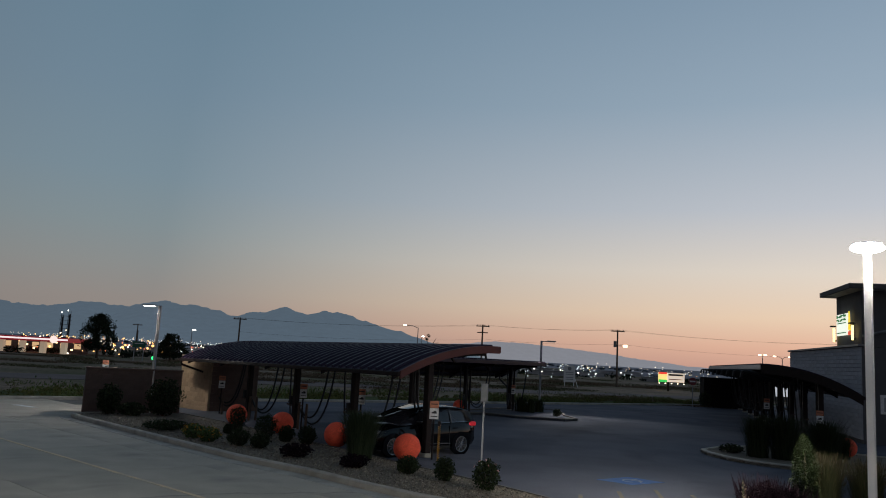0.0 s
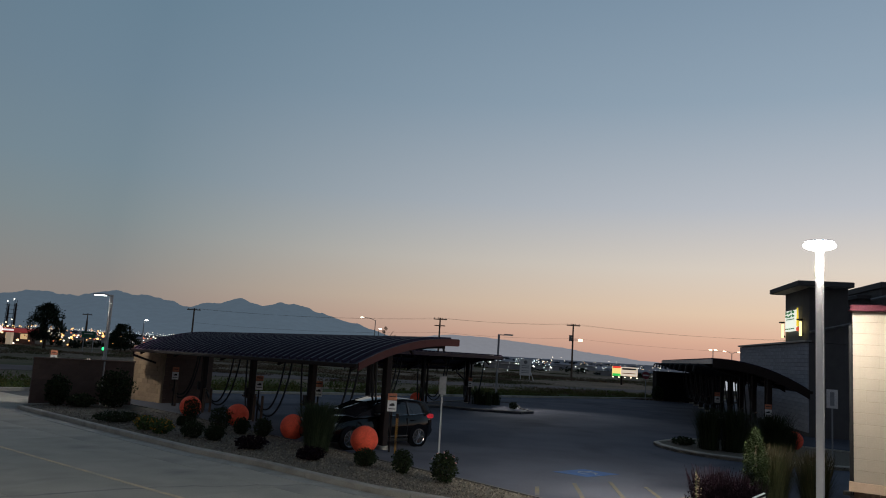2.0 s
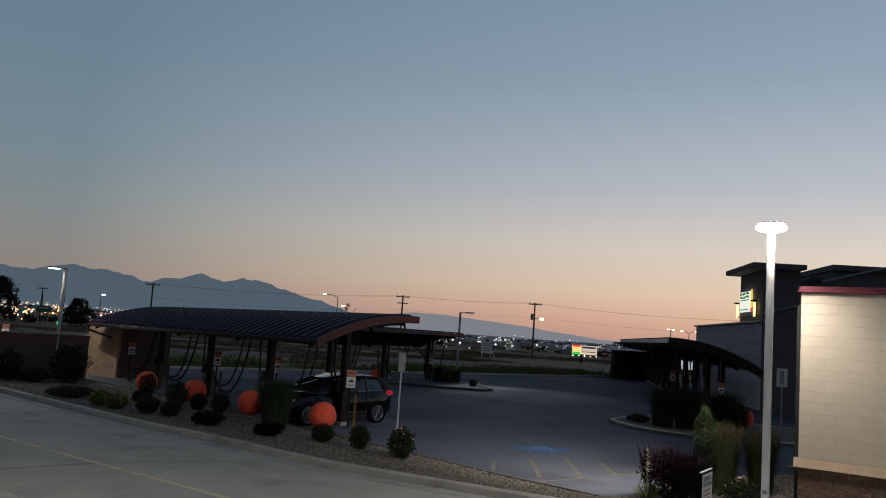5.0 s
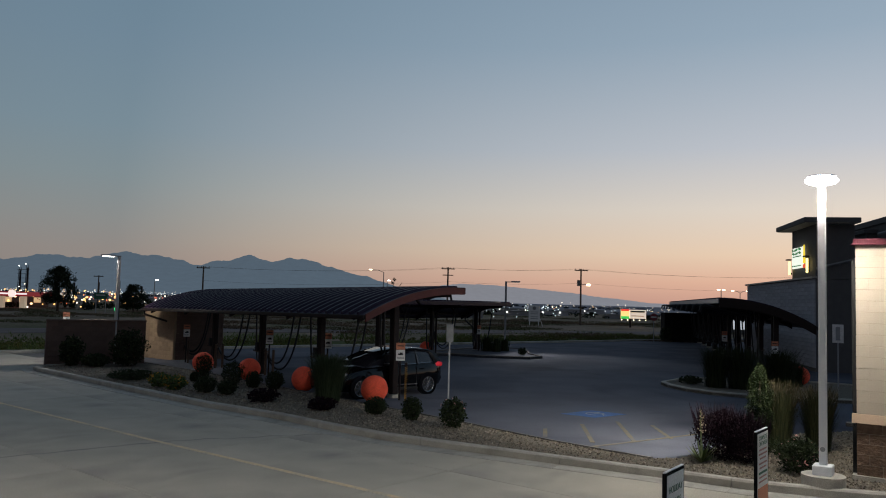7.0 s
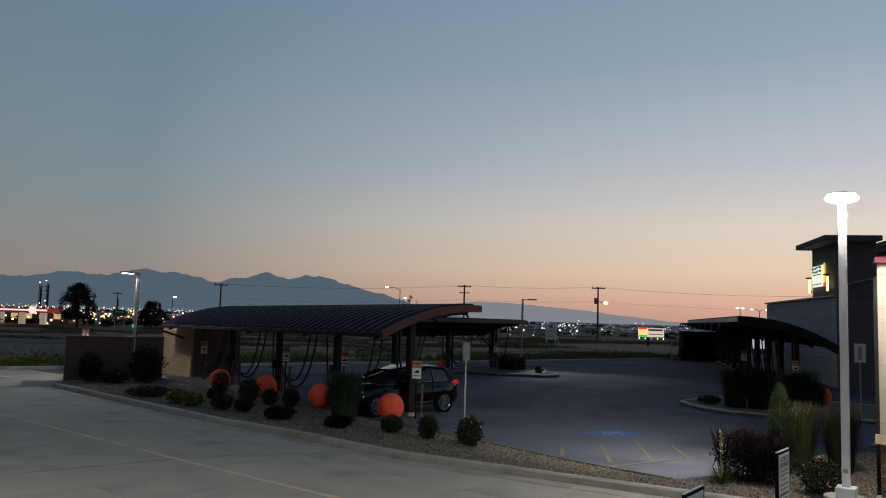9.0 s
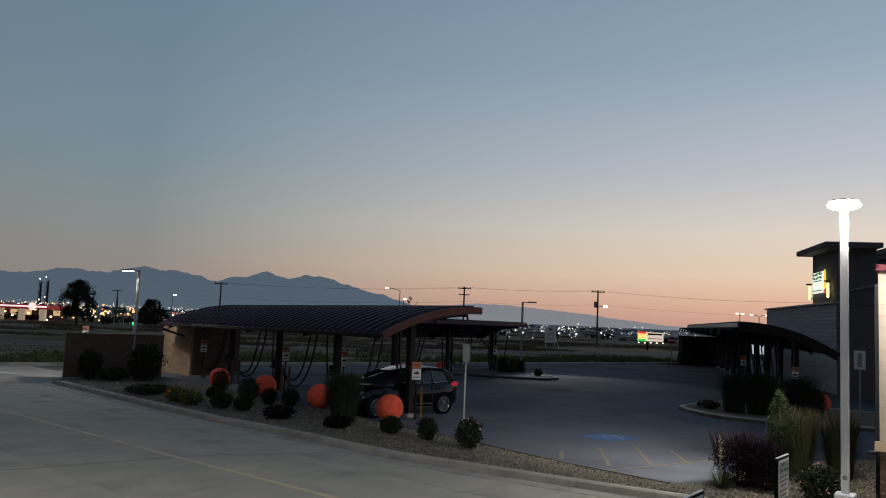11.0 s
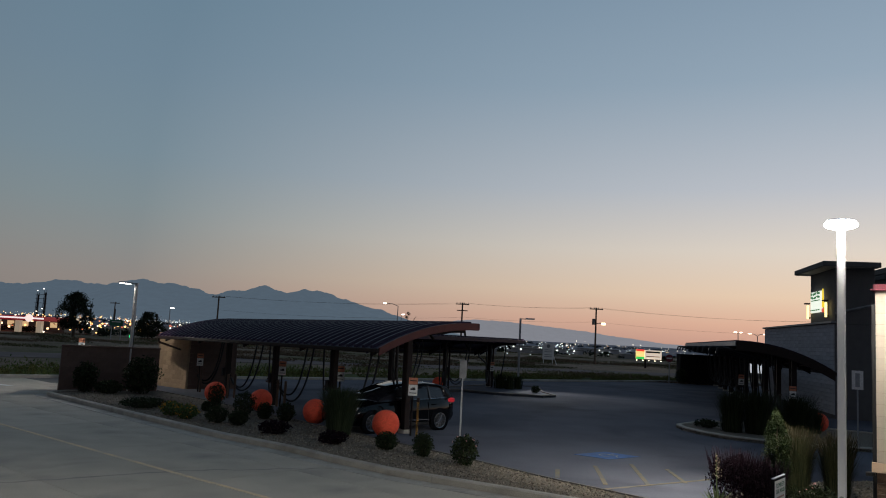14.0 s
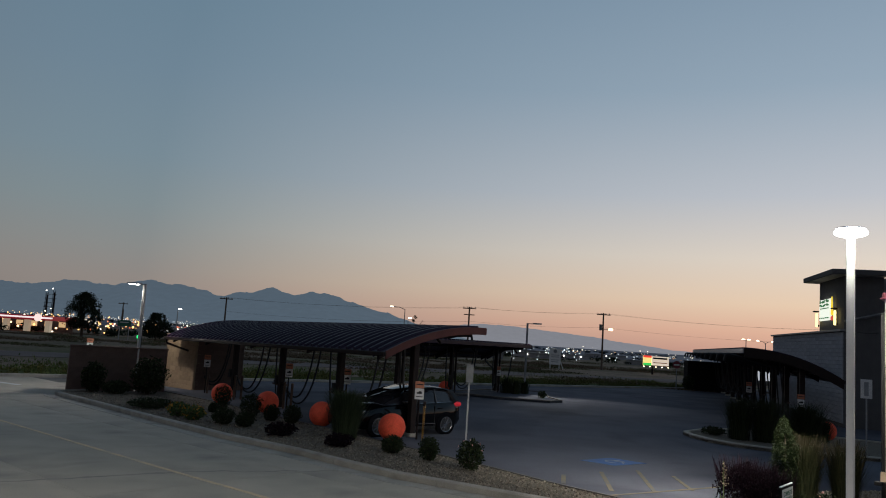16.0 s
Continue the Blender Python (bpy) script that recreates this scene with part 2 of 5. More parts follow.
# Darker kerb concrete; for kerbs, shade is put into its colour.
DARKKERB = surface("dark_kerb_concrete", (0.14, 0.13, 0.12), (0.09, 0.085, 0.08), 0.9, scale=2.5, fine=60, bump=0.2)
LEAF_FIELD = leaf_material("field_grass", (0.06, 0.090, 0.026), (0.16, 0.185, 0.060))
LED = glow("led_lens", (1.0, 0.97, 0.92), 40)
LED2 = glow("led_lens_dim", (1.0, 0.95, 0.85), 14)
LED3 = glow("shielded_lens", (0.5, 0.48, 0.44), 0.3)


# ---- geometry helpers ----
def part(name, bm, material, parent, label=""):
    me = bpy.data.meshes.new(name)
    bm.to_mesh(me)
    bm.free()
    me.materials.append(material)
    ob = new(name, me)
    ob.parent = parent
    if label:
        tagged(ob, label)
    return ob


def mesh_thing(name, bm, material, label="", category="", group="", kind="", at=None):
    ob = part(name, bm, material, None)
    if at is not None:
        ob.matrix_basis = at
    return tagged(ob, label, category, group, kind)


def thing(name, at, label="", category="", group="", kind=""):
    ob = new(name)
    ob.empty_display_size = 0.2
    ob.matrix_basis = at
    return tagged(ob, label, category, group, kind)


def box(bm, c, s, m=None, bevel=0.0):
    t = Matrix.Translation(c) @ Matrix.Diagonal((*s, 1))
    r = bmesh.ops.create_cube(bm, size=1, matrix=(m @ t) if m else t)
    if bevel:
        es = list({e for v in r["verts"] for e in v.link_edges})
        bmesh.ops.bevel(bm, geom=es, offset=bevel, segments=1, affect="EDGES")
    return bm


def rod(bm, p, q, r0, r1=None, seg=10):
    p, q = Vector(p), Vector(q)
    d = q - p
    rot = d.to_track_quat("Z", "Y").to_matrix().to_4x4()
    bmesh.ops.create_cone(bm, cap_ends=True, segments=seg, radius1=r0, radius2=r0 if r1 is None else r1, depth=d.length, matrix=Matrix.Translation((p + q) / 2) @ rot)
    return bm


def tube(bm, pts, r, seg=6):
    pts = [Vector(p) for p in pts]
    rings = []
    for i, p in enumerate(pts):
        d = (pts[min(i + 1, len(pts) - 1)] - pts[max(i - 1, 0)]).normalized()
        q = d.to_track_quat("Z", "Y")
        rings.append([bm.verts.new(p + q @ Vector((r * math.cos(a * math.tau / seg), r * math.sin(a * math.tau / seg), 0))) for a in range(seg)])
    for a, b in zip(rings, rings[1:]):
        for k in range(seg):
            bm.faces.new((a[k], a[(k + 1) % seg], b[(k + 1) % seg], b[k]))
    bm.faces.new(rings[0][::-1])
    bm.faces.new(rings[-1])
    return bm


def prism(bm, poly, z0, z1):
    a = [bm.verts.new((x, y, z0)) for x, y in poly]
    b = [bm.verts.new((x, y, z1)) for x, y in poly]
    n = len(poly)
    bm.faces.new(b)
    bm.faces.new(a[::-1])
    for i in range(n):
        bm.faces.new((a[i], a[(i + 1) % n], b[(i + 1) % n], b[i]))
    bmesh.ops.recalc_face_normals(bm, faces=bm.faces)
    return bm


def ball(bm, c, r, sub=2, rough=0.0, squash=1.0):
    res = bmesh.ops.create_icosphere(bm, subdivisions=sub, radius=1)
    for v in res["verts"]:
        k = 1 + rough * noise.noise(v.co * 2.5 + Vector(c))
        v.co = Vector(c) + Vector((v.co.x * r * k, v.co.y * r * k, v.co.z * r * k * squash))
    return bm


def B():
    return bmesh.new()


def bmesh_tri(bm):
    bmesh.ops.triangulate(bm, faces=bm.faces)
    return bm


def smooth(ob):
    for p in ob.data.polygons:
        p.use_smooth = True
    return ob


def frame_at(x, y, ux, uy, z=0.0):
    """A pose whose local x runs along (ux, uy)."""
    return pose(x, y, z, 0, 0, math.degrees(math.atan2(uy, ux)))


# site directions: along the canopy row, and across it
U = Vector((-0.67, 0.742)).normalized()
V = Vector((0.742, 0.67)).normalized()

# ---- ground ----
bm = B()
bm.faces.new([bm.verts.new(p) for p in ((-4600, -300, -0.06), (4600, -300, -0.06), (4600, 4700, -0.06), (-4600, 4700, -0.06))])
mesh_thing("ground", bm, SOIL, "dry grass and bare soil stretching to the horizon", "ground", kind="structure")

# asphalt of the stalls; the concrete drive in front follows at the end of the file
bm = prism(B(), [(-12.6, 32.0), (-3.5, 22.6), (1.0, 17.4), (4.3, 14.4), (9.6, 15.2), (15, 11), (46, 10), (46, 92), (30, 78.2), (-13.0, 42.4), (-16.5, 38.9)], -0.1, 0.006)
mesh_thing("pavement", bm, ASPHALT, "dark grey asphalt of the vacuum stalls and aisle", "parking lot", kind="structure")


# front kerb of the planting bed and its back edge beside the stalls
FRONT = [(-14.6, 30.4), (-15.15, 29.8), (-15.3, 29.15), (-14.9, 28.6), (-9.95, 24.05), (-6.3, 20.75), (-3.98, 19.05), (-2.51, 17.70), (-1.14, 16.58), (0.62, 15.57), (2.17, 14.68), (3.8, 13.80), (5.17, 13.0), (6.56, 12.5), (9.8, 11.7), (14.5, 10.6)]
BACK = [(-12.2, 32.2), (-9.1, 29.3), (-3.2, 22.9), (-1.47, 21.0), (-0.23, 19.68), (0.73, 18.6), (1.92, 17.17), (2.45, 16.57), (3.43, 15.61), (4.14, 14.95)]


def polyline_pieces(path, step):
    """Points along a path, at even steps, in short pieces."""
    pts = [Vector(p) for p in path]
    out, cur, acc = [], [pts[0]], 0.0
    for a, b in zip(pts, pts[1:]):
        d = (b - a).length
        pos = 0.0
        while acc + d - pos >= step:
            pos += step - acc
            cur.append(a + (b - a) * (pos / d))
            out.append(cur)
            cur, acc = [cur[-1]], 0.0
        acc += d - pos
        cur.append(b)
    if len(cur) > 1 and (cur[-1] - cur[0]).length > 0.2:
        out.append(cur)
    return out


def kerb_run(path, name, label, width=0.16, height=0.15, step=3.0, material=None):
    """Cast kerb, laid to the left of the path, in lengths with open joints."""
    root = thing(name, Matrix(), label, "kerb", kind="structure")
    for piece in polyline_pieces(path, step):
        m = B()
        rings = []
        prof = [(0, -0.1), (0.0, height - 0.03), (0.03, height), (width, height), (width, -0.1)]
        for i, p in enumerate(piece):
            d = (piece[min(i + 1, len(piece) - 1)] - piece[max(i - 1, 0)]).normalized()
            q = p + d * (0.008 if i == 0 else -0.008 if i == len(piece) - 1 else 0)
            nrm = Vector((-d.y, d.x))
            rings.append([m.verts.new((q.x + nrm.x * o, q.y + nrm.y * o, z)) for o, z in prof])
        for a, b in zip(rings, rings[1:]):
            for k in range(4):
                m.faces.new((a[k], b[k], b[k + 1], a[k + 1]))
        m.faces.new(rings[0])
        m.faces.new(rings[-1][::-1])
        bmesh.ops.recalc_face_normals(m, faces=m.faces)
        part("kerb_length", m, material or KERB, root)
    return root


kerb_run(FRONT, "kerb_front", "pale cast concrete kerb along the drive", step=3.05)
gutter_root = thing("gutter_pan", Matrix(), "pale concrete gutter pan along the kerb foot", "gutter", kind="structure")
for piece in polyline_pieces(FRONT, 3.05):
    m = B()
    rings = []
    for i, p in enumerate(piece):
        d = (piece[min(i + 1, len(piece) - 1)] - piece[max(i - 1, 0)]).normalized()
        q = p + d * (0.007 if i == 0 else -0.007 if i == len(piece) - 1 else 0)
        rings.append([m.verts.new((q.x + d.y * o, q.y - d.x * o, z)) for o, z in ((0.004, -0.05), (0.004, 0.004), (0.41, 0.012), (0.425, 0.004), (0.425, -0.05))])
    for a, b in zip(rings, rings[1:]):
        for k in range(4):
            m.faces.new((a[k], a[k + 1], b[k + 1], b[k]))
    m.faces.new(rings[0])
    m.faces.new(rings[-1][::-1])
    bmesh.ops.recalc_face_normals(m, faces=m.faces)
    part("gutter_length", m, KERB, gutter_root)
# The shadow along this kerb edge is put into the dark concrete.
kerb_run(BACK[::-1], "kerb_back", "low concrete kerb between gravel bed and stalls", width=0.09, height=0.13, material=DARKKERB)
kerb_run([(-32, 25.5), (-20.5, 36.0), (-10, 44.6), (0, 52.6), (9.75, 60.45), (19.4, 68.3), (34, 80.5)], "kerb_far", "pale concrete kerb along the far edge of the lot", step=6)

# planting bed of gravel
BED = [(x + 0.02, y + 0.1) for x, y in FRONT] + [(14.5, 17.0), (10.0, 18.9), (8.6, 18.4), (6.6, 17.2), (5.2, 15.55), (4.62, 15.0)] + BACK[::-1]
bm = prism(B(), BED, -0.2, 0.10)
bmesh.ops.triangulate(bm, faces=bm.faces)
mesh_thing("gravel_bed", bm, GRAVEL, "tan crushed stone planting bed behind the kerb", "gravel bed", kind="structure")

# street and verge beyond the lot
bm = prism(B(), [(-90, 12), (-60, 30), (-20, 62), (20, 84), (60, 98), (60, 106), (20, 91), (-20, 71), (-60, 41), (-90, 22)], -0.2, -0.03)
bmesh.ops.triangulate(bm, faces=bm.faces)
mesh_thing("road", bm, ROAD, "pale asphalt street across the dry field", "road", kind="structure")


VERGE = surface("rough_grass_verge", (0.095, 0.115, 0.040), (0.055, 0.066, 0.026), 0.95, scale=0.8, fine=9, bump=0.6, stain=(0.075, 0.058, 0.04), stain_scale=0.15, dist=0.05, spec=0.05)
bm = prism(B(), [(-40, 19.0), (-20.7, 36.3), (-10.2, 44.9), (9.6, 60.8), (19.2, 68.7), (33, 80.5), (31, 85), (5, 64.5), (-14, 49.0), (-25, 40.5), (-44, 24)], -0.2, -0.015)
mesh_thing("grass_verge", bmesh_tri(bm), VERGE, "rough green verge behind the far kerb", "verge", kind="structure")


# ---- vacuum canopies ----
def arc_height(s, lo, hi):
    return lo + (hi - lo) * (1 - (1 - s) ** 2.2)


def canopy(name, at, length, width, lo, hi, posts, side, label, group="vacuum canopies", fascia=FASCIA, high=None, loops=2, outer=None, deep=0.20):
    """Barrel-vault canopy. Local x: along it; side: +1 when the high edge is at -y, -1 mirrored."""
    root = thing(name, at, label, "canopy", group)

    def P(u, v, z):
        return Vector((u, -side * v, z))
    N = 12
    # roof sheet panels with a standing seam
    pw = length / round(length / 0.42)
    me = None
    for k in range(round(length / pw)):
        if me is None:
            m = B()
            prof = [(0.0, 0.0), (pw - 0.13, 0.0), (pw - 0.10, 0.085), (pw - 0.03, 0.085), (pw, 0.0)]
            rings = []
            for i in range(N + 1):
                s = i / N
                rings.append([m.verts.new(P(o, s * width, arc_height(s, lo, hi) + z)) for o, z in prof] + [m.verts.new(P(o, s * width, arc_height(s, lo, hi) - 0.04)) for o in (pw, 0.0)])
            for a, b in zip(rings, rings[1:]):
                for j in range(7):
                    m.faces.new((a[j], a[(j + 1) % 7], b[(j + 1) % 7], b[j]))
            m.faces.new(rings[0])
            m.faces.new(rings[-1])
            bmesh.ops.recalc_face_normals(m, faces=m.faces)
            ob = part("roof_panel", m, ROOFM, root)
            me = ob.data
        else:
            ob = new("roof_panel", me)
            ob.parent = root
            ob.location = (k * pw, 0, 0)
    # curved end fascias
    for u0 in (-0.06, length):
        m = B()
        rings = []
        for i in range(N + 1):
            s = i / N
            z = arc_height(s, lo, hi)
            rings.append([m.verts.new(P(u, s * width, zz)) for u, zz in ((u0, z - deep), (u0 + 0.06, z - deep), (u0 + 0.06, z + 0.03), (u0, z + 0.03))])
        for a, b in zip(rings, rings[1:]):
            for j in range(4):
                m.faces.new((a[j], a[(j + 1) % 4], b[(j + 1) % 4], b[j]))
        m.faces.new(rings[0])
        m.faces.new(rings[-1])
        bmesh.ops.recalc_face_normals(m, faces=m.faces)
        part("end_fascia", m, fascia, root, "dull maroon curved fascia board")
    # gutter along the low edge and fascia along the high edge
    part("gutter", box(B(), P(length / 2, -0.06, lo - 0.06), (length + 0.1, 0.12, 0.13), bevel=0.02), STEEL, root)
    part("high_fascia", box(B(), P(length / 2, width + 0.03, hi - 0.08), (length + 0.1, 0.05, 0.2), bevel=0.01), high or fascia, root)
    # rainwater pipe from the far gutter end to the last post
    pu = posts[-1]
    part("rain_pipe", tube(B(), [P(length - 0.1, -0.05, lo - 0.1), P(length - 0.1, -0.02, lo - 0.28), P(pu + 0.05, 0.385 * width - 0.14, lo - 0.75), P(pu + 0.05, 0.385 * width - 0.14, 0.0)], 0.05, 8), STEEL, root)
    # purlins under the sheets
    for s in (0.15, 0.5, 0.85):
        part("purlin", box(B(), P(length / 2, s * width, arc_height(s, lo, hi) - 0.11), (length - 0.1, 0.08, 0.12)), STEEL, root)
    for u in posts:
        vp = 0.385 * width
        zt = arc_height(0.385, lo, hi)
        part("post", box(B(), P(u, vp, zt / 2 - 0.25), (0.2, 0.2, zt + 0.3), bevel=0.015), STEEL, root)
        part("post_footing", rod(B(), P(u, vp, -0.5), P(u, vp, 0.12), 0.2, 0.2, 14), KERB, root, "round concrete footing")
        # curved rafter
        m = B()
        rings = []
        for i in range(N + 1):
            s = 0.03 + 0.94 * i / N
            z = arc_height(s, lo, hi) - 0.17
            rings.append([m.verts.new(P(u + o, s * width, z + q)) for o, q in ((-0.05, -0.12), (0.05, -0.12), (0.05, 0.12), (-0.05, 0.12))])
        for a, b in zip(rings, rings[1:]):
            for j in range(4):
                m.faces.new((a[j], a[(j + 1) % 4], b[(j + 1) % 4], b[j]))
        m.faces.new(rings[0])
        m.faces.new(rings[-1])
        bmesh.ops.recalc_face_normals(m, faces=m.faces)
        part("rafter", m, STEEL, root)
        # vacuum standpipe, hose loops and nozzle holder
        part("standpipe", rod(B(), P(u + 0.28, vp + 0.1, -0.3), P(u + 0.28, vp + 0.1, zt - 0.2), 0.055, seg=10), STEEL, root)
        part("nozzle_holder", box(B(), P(u + 0.28, vp - 0.02, 1.15), (0.16, 0.2, 0.34), bevel=0.02), RUBBER, root)
        for w in (-1, 1):
            if u < 1 and w < 0:
                continue
            # each hose drops from the roof, sags and turns up into its holder
            for n_ in range(loops):
                far = min(length - 0.12, max(0.12, u + w * random.uniform(1.15 + 0.35 * n_, 1.5 + 0.35 * n_)))
                low = random.uniform(0.28, 0.6) - 0.12 * n_
                end = Vector((u + (0.16 + 0.1 * n_) * w, vp + 0.02, 1.08 - 0.1 * n_))
                c0, c1 = Vector((far, vp + 0.7, zt + 0.05)), Vector((far - 0.22 * w, vp + 0.55, low - 0.62))
                c2 = Vector((u + 0.50 * w, vp + 0.2, low - 0.18))
                pts = []
                for k in range(19):
                    q = k / 18
                    v = c0 * (1 - q) ** 3 + c1 * 3 * q * (1 - q) ** 2 + c2 * 3 * q * q * (1 - q) + end * q ** 3
                    pts.append(P(v.x, v.y, max(v.z, 0.16)))
                part("vacuum_hose", tube(B(), pts, 0.034), RUBBER, root, "black ribbed vacuum hose hanging in a loop")
                part("nozzle", rod(B(), P(end.x - 0.1 * w, end.y, end.z - 0.06), P(end.x + 0.3 * w, end.y - 0.08, end.z + 0.02), 0.02, 0.032, 8), POSTTAN, root, "tan crevice nozzle")
        # upper suction pipe looping over the roof edge
        pts = [P(u + 0.28, vp + 0.1, zt - 0.3), P(u + 0.28, vp + 0.5, zt + 0.02), P(u + 0.28, vp + 0.95, zt + 0.05), P(u + 0.28, vp + 1.25, zt - 0.25)]
        part("suction_arm", tube(B(), pts, 0.045, 8), STEEL, root)
        if outer and u in posts[:outer[3]]:
            # bent pipe rising past the high eave and turning down
            zo, uo, vo = hi + outer[0], u + outer[1], width + outer[2]
            pts = [P(uo, vo - 1.5, zo - 0.5), P(uo, vo - 0.2, zo - 0.18), P(uo, vo + 0.35, zo - 0.06), P(uo, vo + 0.50, zo - 0.02), P(uo, vo + 0.64, zo - 0.08), P(uo, vo + 0.70, zo - 0.34)]
            part("eave_pipe", tube(B(), pts, 0.06, 8), RUBBER, root, "black bent pipe at the high eave")
    return root


POSTS = (0.5, 4.55, 8.65, 12.7, 16.2)
canopy("vacuum_canopy", pose(-2.2, 22.4, 0, 0, 0, math.degrees(math.atan2(U.y, U.x))) @ pose(0, 0, 0, 0, 0.7, 0), 16.7, 3.95, 2.53, 3.42, POSTS, 1, "dark bronze barrel-roofed vacuum canopy with maroon end fascia")
U2 = Vector((0.49, 0.87)).normalized()
# Roof-dark fascia instead of maroon: this canopy's shade is put into its colour.
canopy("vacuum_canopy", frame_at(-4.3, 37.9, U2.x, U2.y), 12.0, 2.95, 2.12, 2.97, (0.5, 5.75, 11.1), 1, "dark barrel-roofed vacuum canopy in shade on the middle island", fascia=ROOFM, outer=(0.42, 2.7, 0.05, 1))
U3 = Vector((0.226, 0.974)).normalized()
# Dark end fascia imitates the shaded underside; galvanised high fascia imitates the lit edge.
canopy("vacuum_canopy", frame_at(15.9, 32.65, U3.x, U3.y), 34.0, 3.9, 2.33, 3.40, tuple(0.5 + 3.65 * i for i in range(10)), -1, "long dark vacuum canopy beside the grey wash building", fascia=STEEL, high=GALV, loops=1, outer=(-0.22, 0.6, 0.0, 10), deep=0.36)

# ---- buildings ----
# beige building beside the lamp
WD = Vector((0.83, -0.558)).normalized()
WN = frame_at(7.33, 13.62, WD.x, WD.y)
shop = thing("shop_building", WN, "beige painted block building with maroon metal cap", "building")
part("wall", box(B(), (4.0, 2.479, 2.13), (7.98, 4.95, 4.1)), BEIGEDIM, shop)
part("base_wall", box(B(), (4.0, 2.51, 0.53), (8.0, 4.98, 1.14)), SPLIT, shop, "brown split-face block base")
m = prism(B(), [(-0.07, -0.07), (8.07, -0.07), (8.07, 0.06), (-0.07, 0.06)], 1.07, 1.225)
for v in m.verts:
    if v.co.z > 1.2 and v.co.y < 0:
        v.co.y = -0.03
part("sill", m, SILL, shop, "tan sloping sill band")
part("footing", box(B(), (4.0, 2.5, 0.06), (8.14, 5.15, 0.22)), KERB, shop, "grey concrete footing")
part("cap", box(B(), (4.0, 2.5, 4.25), (8.06, 5.08, 0.10), bevel=0.012), MAROON, shop, "maroon metal cap flashing")
part("cap_drip", box(B(), (4.0, 2.5, 4.195), (8.12, 5.14, 0.03), bevel=0.008), MAROON, shop, "maroon drip edge")
part("downspout", box(B(), (-0.045, 0.22, 2.0), (0.07, 0.09, 3.9), bevel=0.01), RUBBER, shop, "black square downspout")
part("downspout_shoe", box(B(), (-0.10, 0.06, 1.02), (0.14, 0.14, 0.07), bevel=0.01), RUBBER, shop)

# ---- near lamp post ----
def lamp_post(at, height, label, head="round", emissive=None, base=True, arm=None, power=0, colour=(1, 0.945, 0.86), r=0.06, cone=165, blend=0.35, throws=()):
    root = thing("street_lamp", at, label, "street lamp", "lot lamps")
    z = 0.0
    if base:
        m = rod(B(), (0, 0, -0.3), (0, 0, 0.30), 0.34, 0.34, 28)
        part("concrete_base", m, KERB, root, "round pale concrete base")
        part("base_cover", box(B(), (0, 0, 0.38), (0.30, 0.30, 0.17), bevel=0.015), WHITEMETAL, root)
        part("hand_hole", rod(B(), (0, -0.058, 0.72), (0, -0.068, 0.72), 0.04, seg=14), GALV, root)
    part("pole", box(B(), (0, 0, height / 2 - 0.1), (2 * r, 2 * r, height + 0.2), bevel=0.012), WHITEMETAL if base else GALV, root)
    if head == "round":
        part("head_housing", smooth_disc(0.235, 0.03, height + 0.03), WHITEMETAL, root)
        part("lens", smooth_disc(0.265, 0.085, height - 0.04), emissive, root, "glowing white lens")
        heads = [(0, 0)]
    else:
        ax, ay = arm
        part("arm", box(B(), (ax * 0.5, ay * 0.5, height - 0.03), (max(0.06, abs(ax)), max(0.06, abs(ay)), 0.05)), GALV, root)
        part("head_housing", box(B(), (ax, ay, height), (0.55, 0.26, 0.07), bevel=0.02), GALV, root)
        if emissive:
            part("lens", box(B(), (ax, ay, height - 0.045), (0.44, 0.2, 0.025)), emissive, root, "glowing lens")
        heads = [(ax, ay)]
    if power:
        for hx, hy in heads:
            ld = bpy.data.lights.new("lamp_light", "SPOT")
            ld.energy, ld.color, ld.spot_size, ld.spot_blend, ld.shadow_soft_size = power, colour, radians(cone), blend, 0.15
            lo = new("lamp_light", ld)
            lo.parent = root
            lo.location = (hx, hy, height - (0.2 if head == "round" else 0.09))
    # outward-throwing LED banks of the head: watts and the ground point they face
    for watts, aim, angle in throws:
        ld = bpy.data.lights.new("lamp_bank", "SPOT")
        ld.energy, ld.color, ld.spot_size, ld.spot_blend, ld.shadow_soft_size = watts, colour, radians(angle), 1.0, 0.15
        eye = at.translation + Vector((0, 0, height - 0.2))
        lo = new("lamp_bank", ld)
        lo.parent = root
        lo.matrix_basis = at.inverted() @ look(eye, aim)
    return root


def smooth_disc(r, h, z):
    m = B()
    bmesh.ops.create_icosphere(m, subdivisions=3, radius=1)
    for v in m.verts:
        v.co = Vector((v.co.x * r, v.co.y * r, z + v.co.z * h))
    for f in m.faces:
        f.smooth = True
    return m


lamp_post(frame_at(6.40, 12.93, WD.x, WD.y), 5.25, "lit white square lamp post on a round concrete base", "round", LED, power=1080, cone=142, blend=0.85, throws=((7200, (4.2, 19.8, 0.0), 70), (700, (-2.0, 13.0, 0.0), 84)))
# Unseen post, added as source of the warm light on drive and wall.
lamp_post(frame_at(-8.0, 1.5, WD.x, WD.y), 5.24, "lit white square lamp post added out of view by the drive", "round", LED, power=6900, colour=(1, 0.925, 0.81))
lamp_post(pose(-13.95, 33.1, 0), 4.57, "lit galvanised lamp post with one arm behind the block enclosure", "arm", LED2, base=False, arm=(-0.45, -0.05), power=520)
lamp_post(pose(3.92, 47.1, 0), 4.30, "lit galvanised lamp post with one arm on the island", "arm", LED3, base=False, arm=(0.6, 0.1), throws=((1900, (6.6, 42.4, 0.0), 96),))

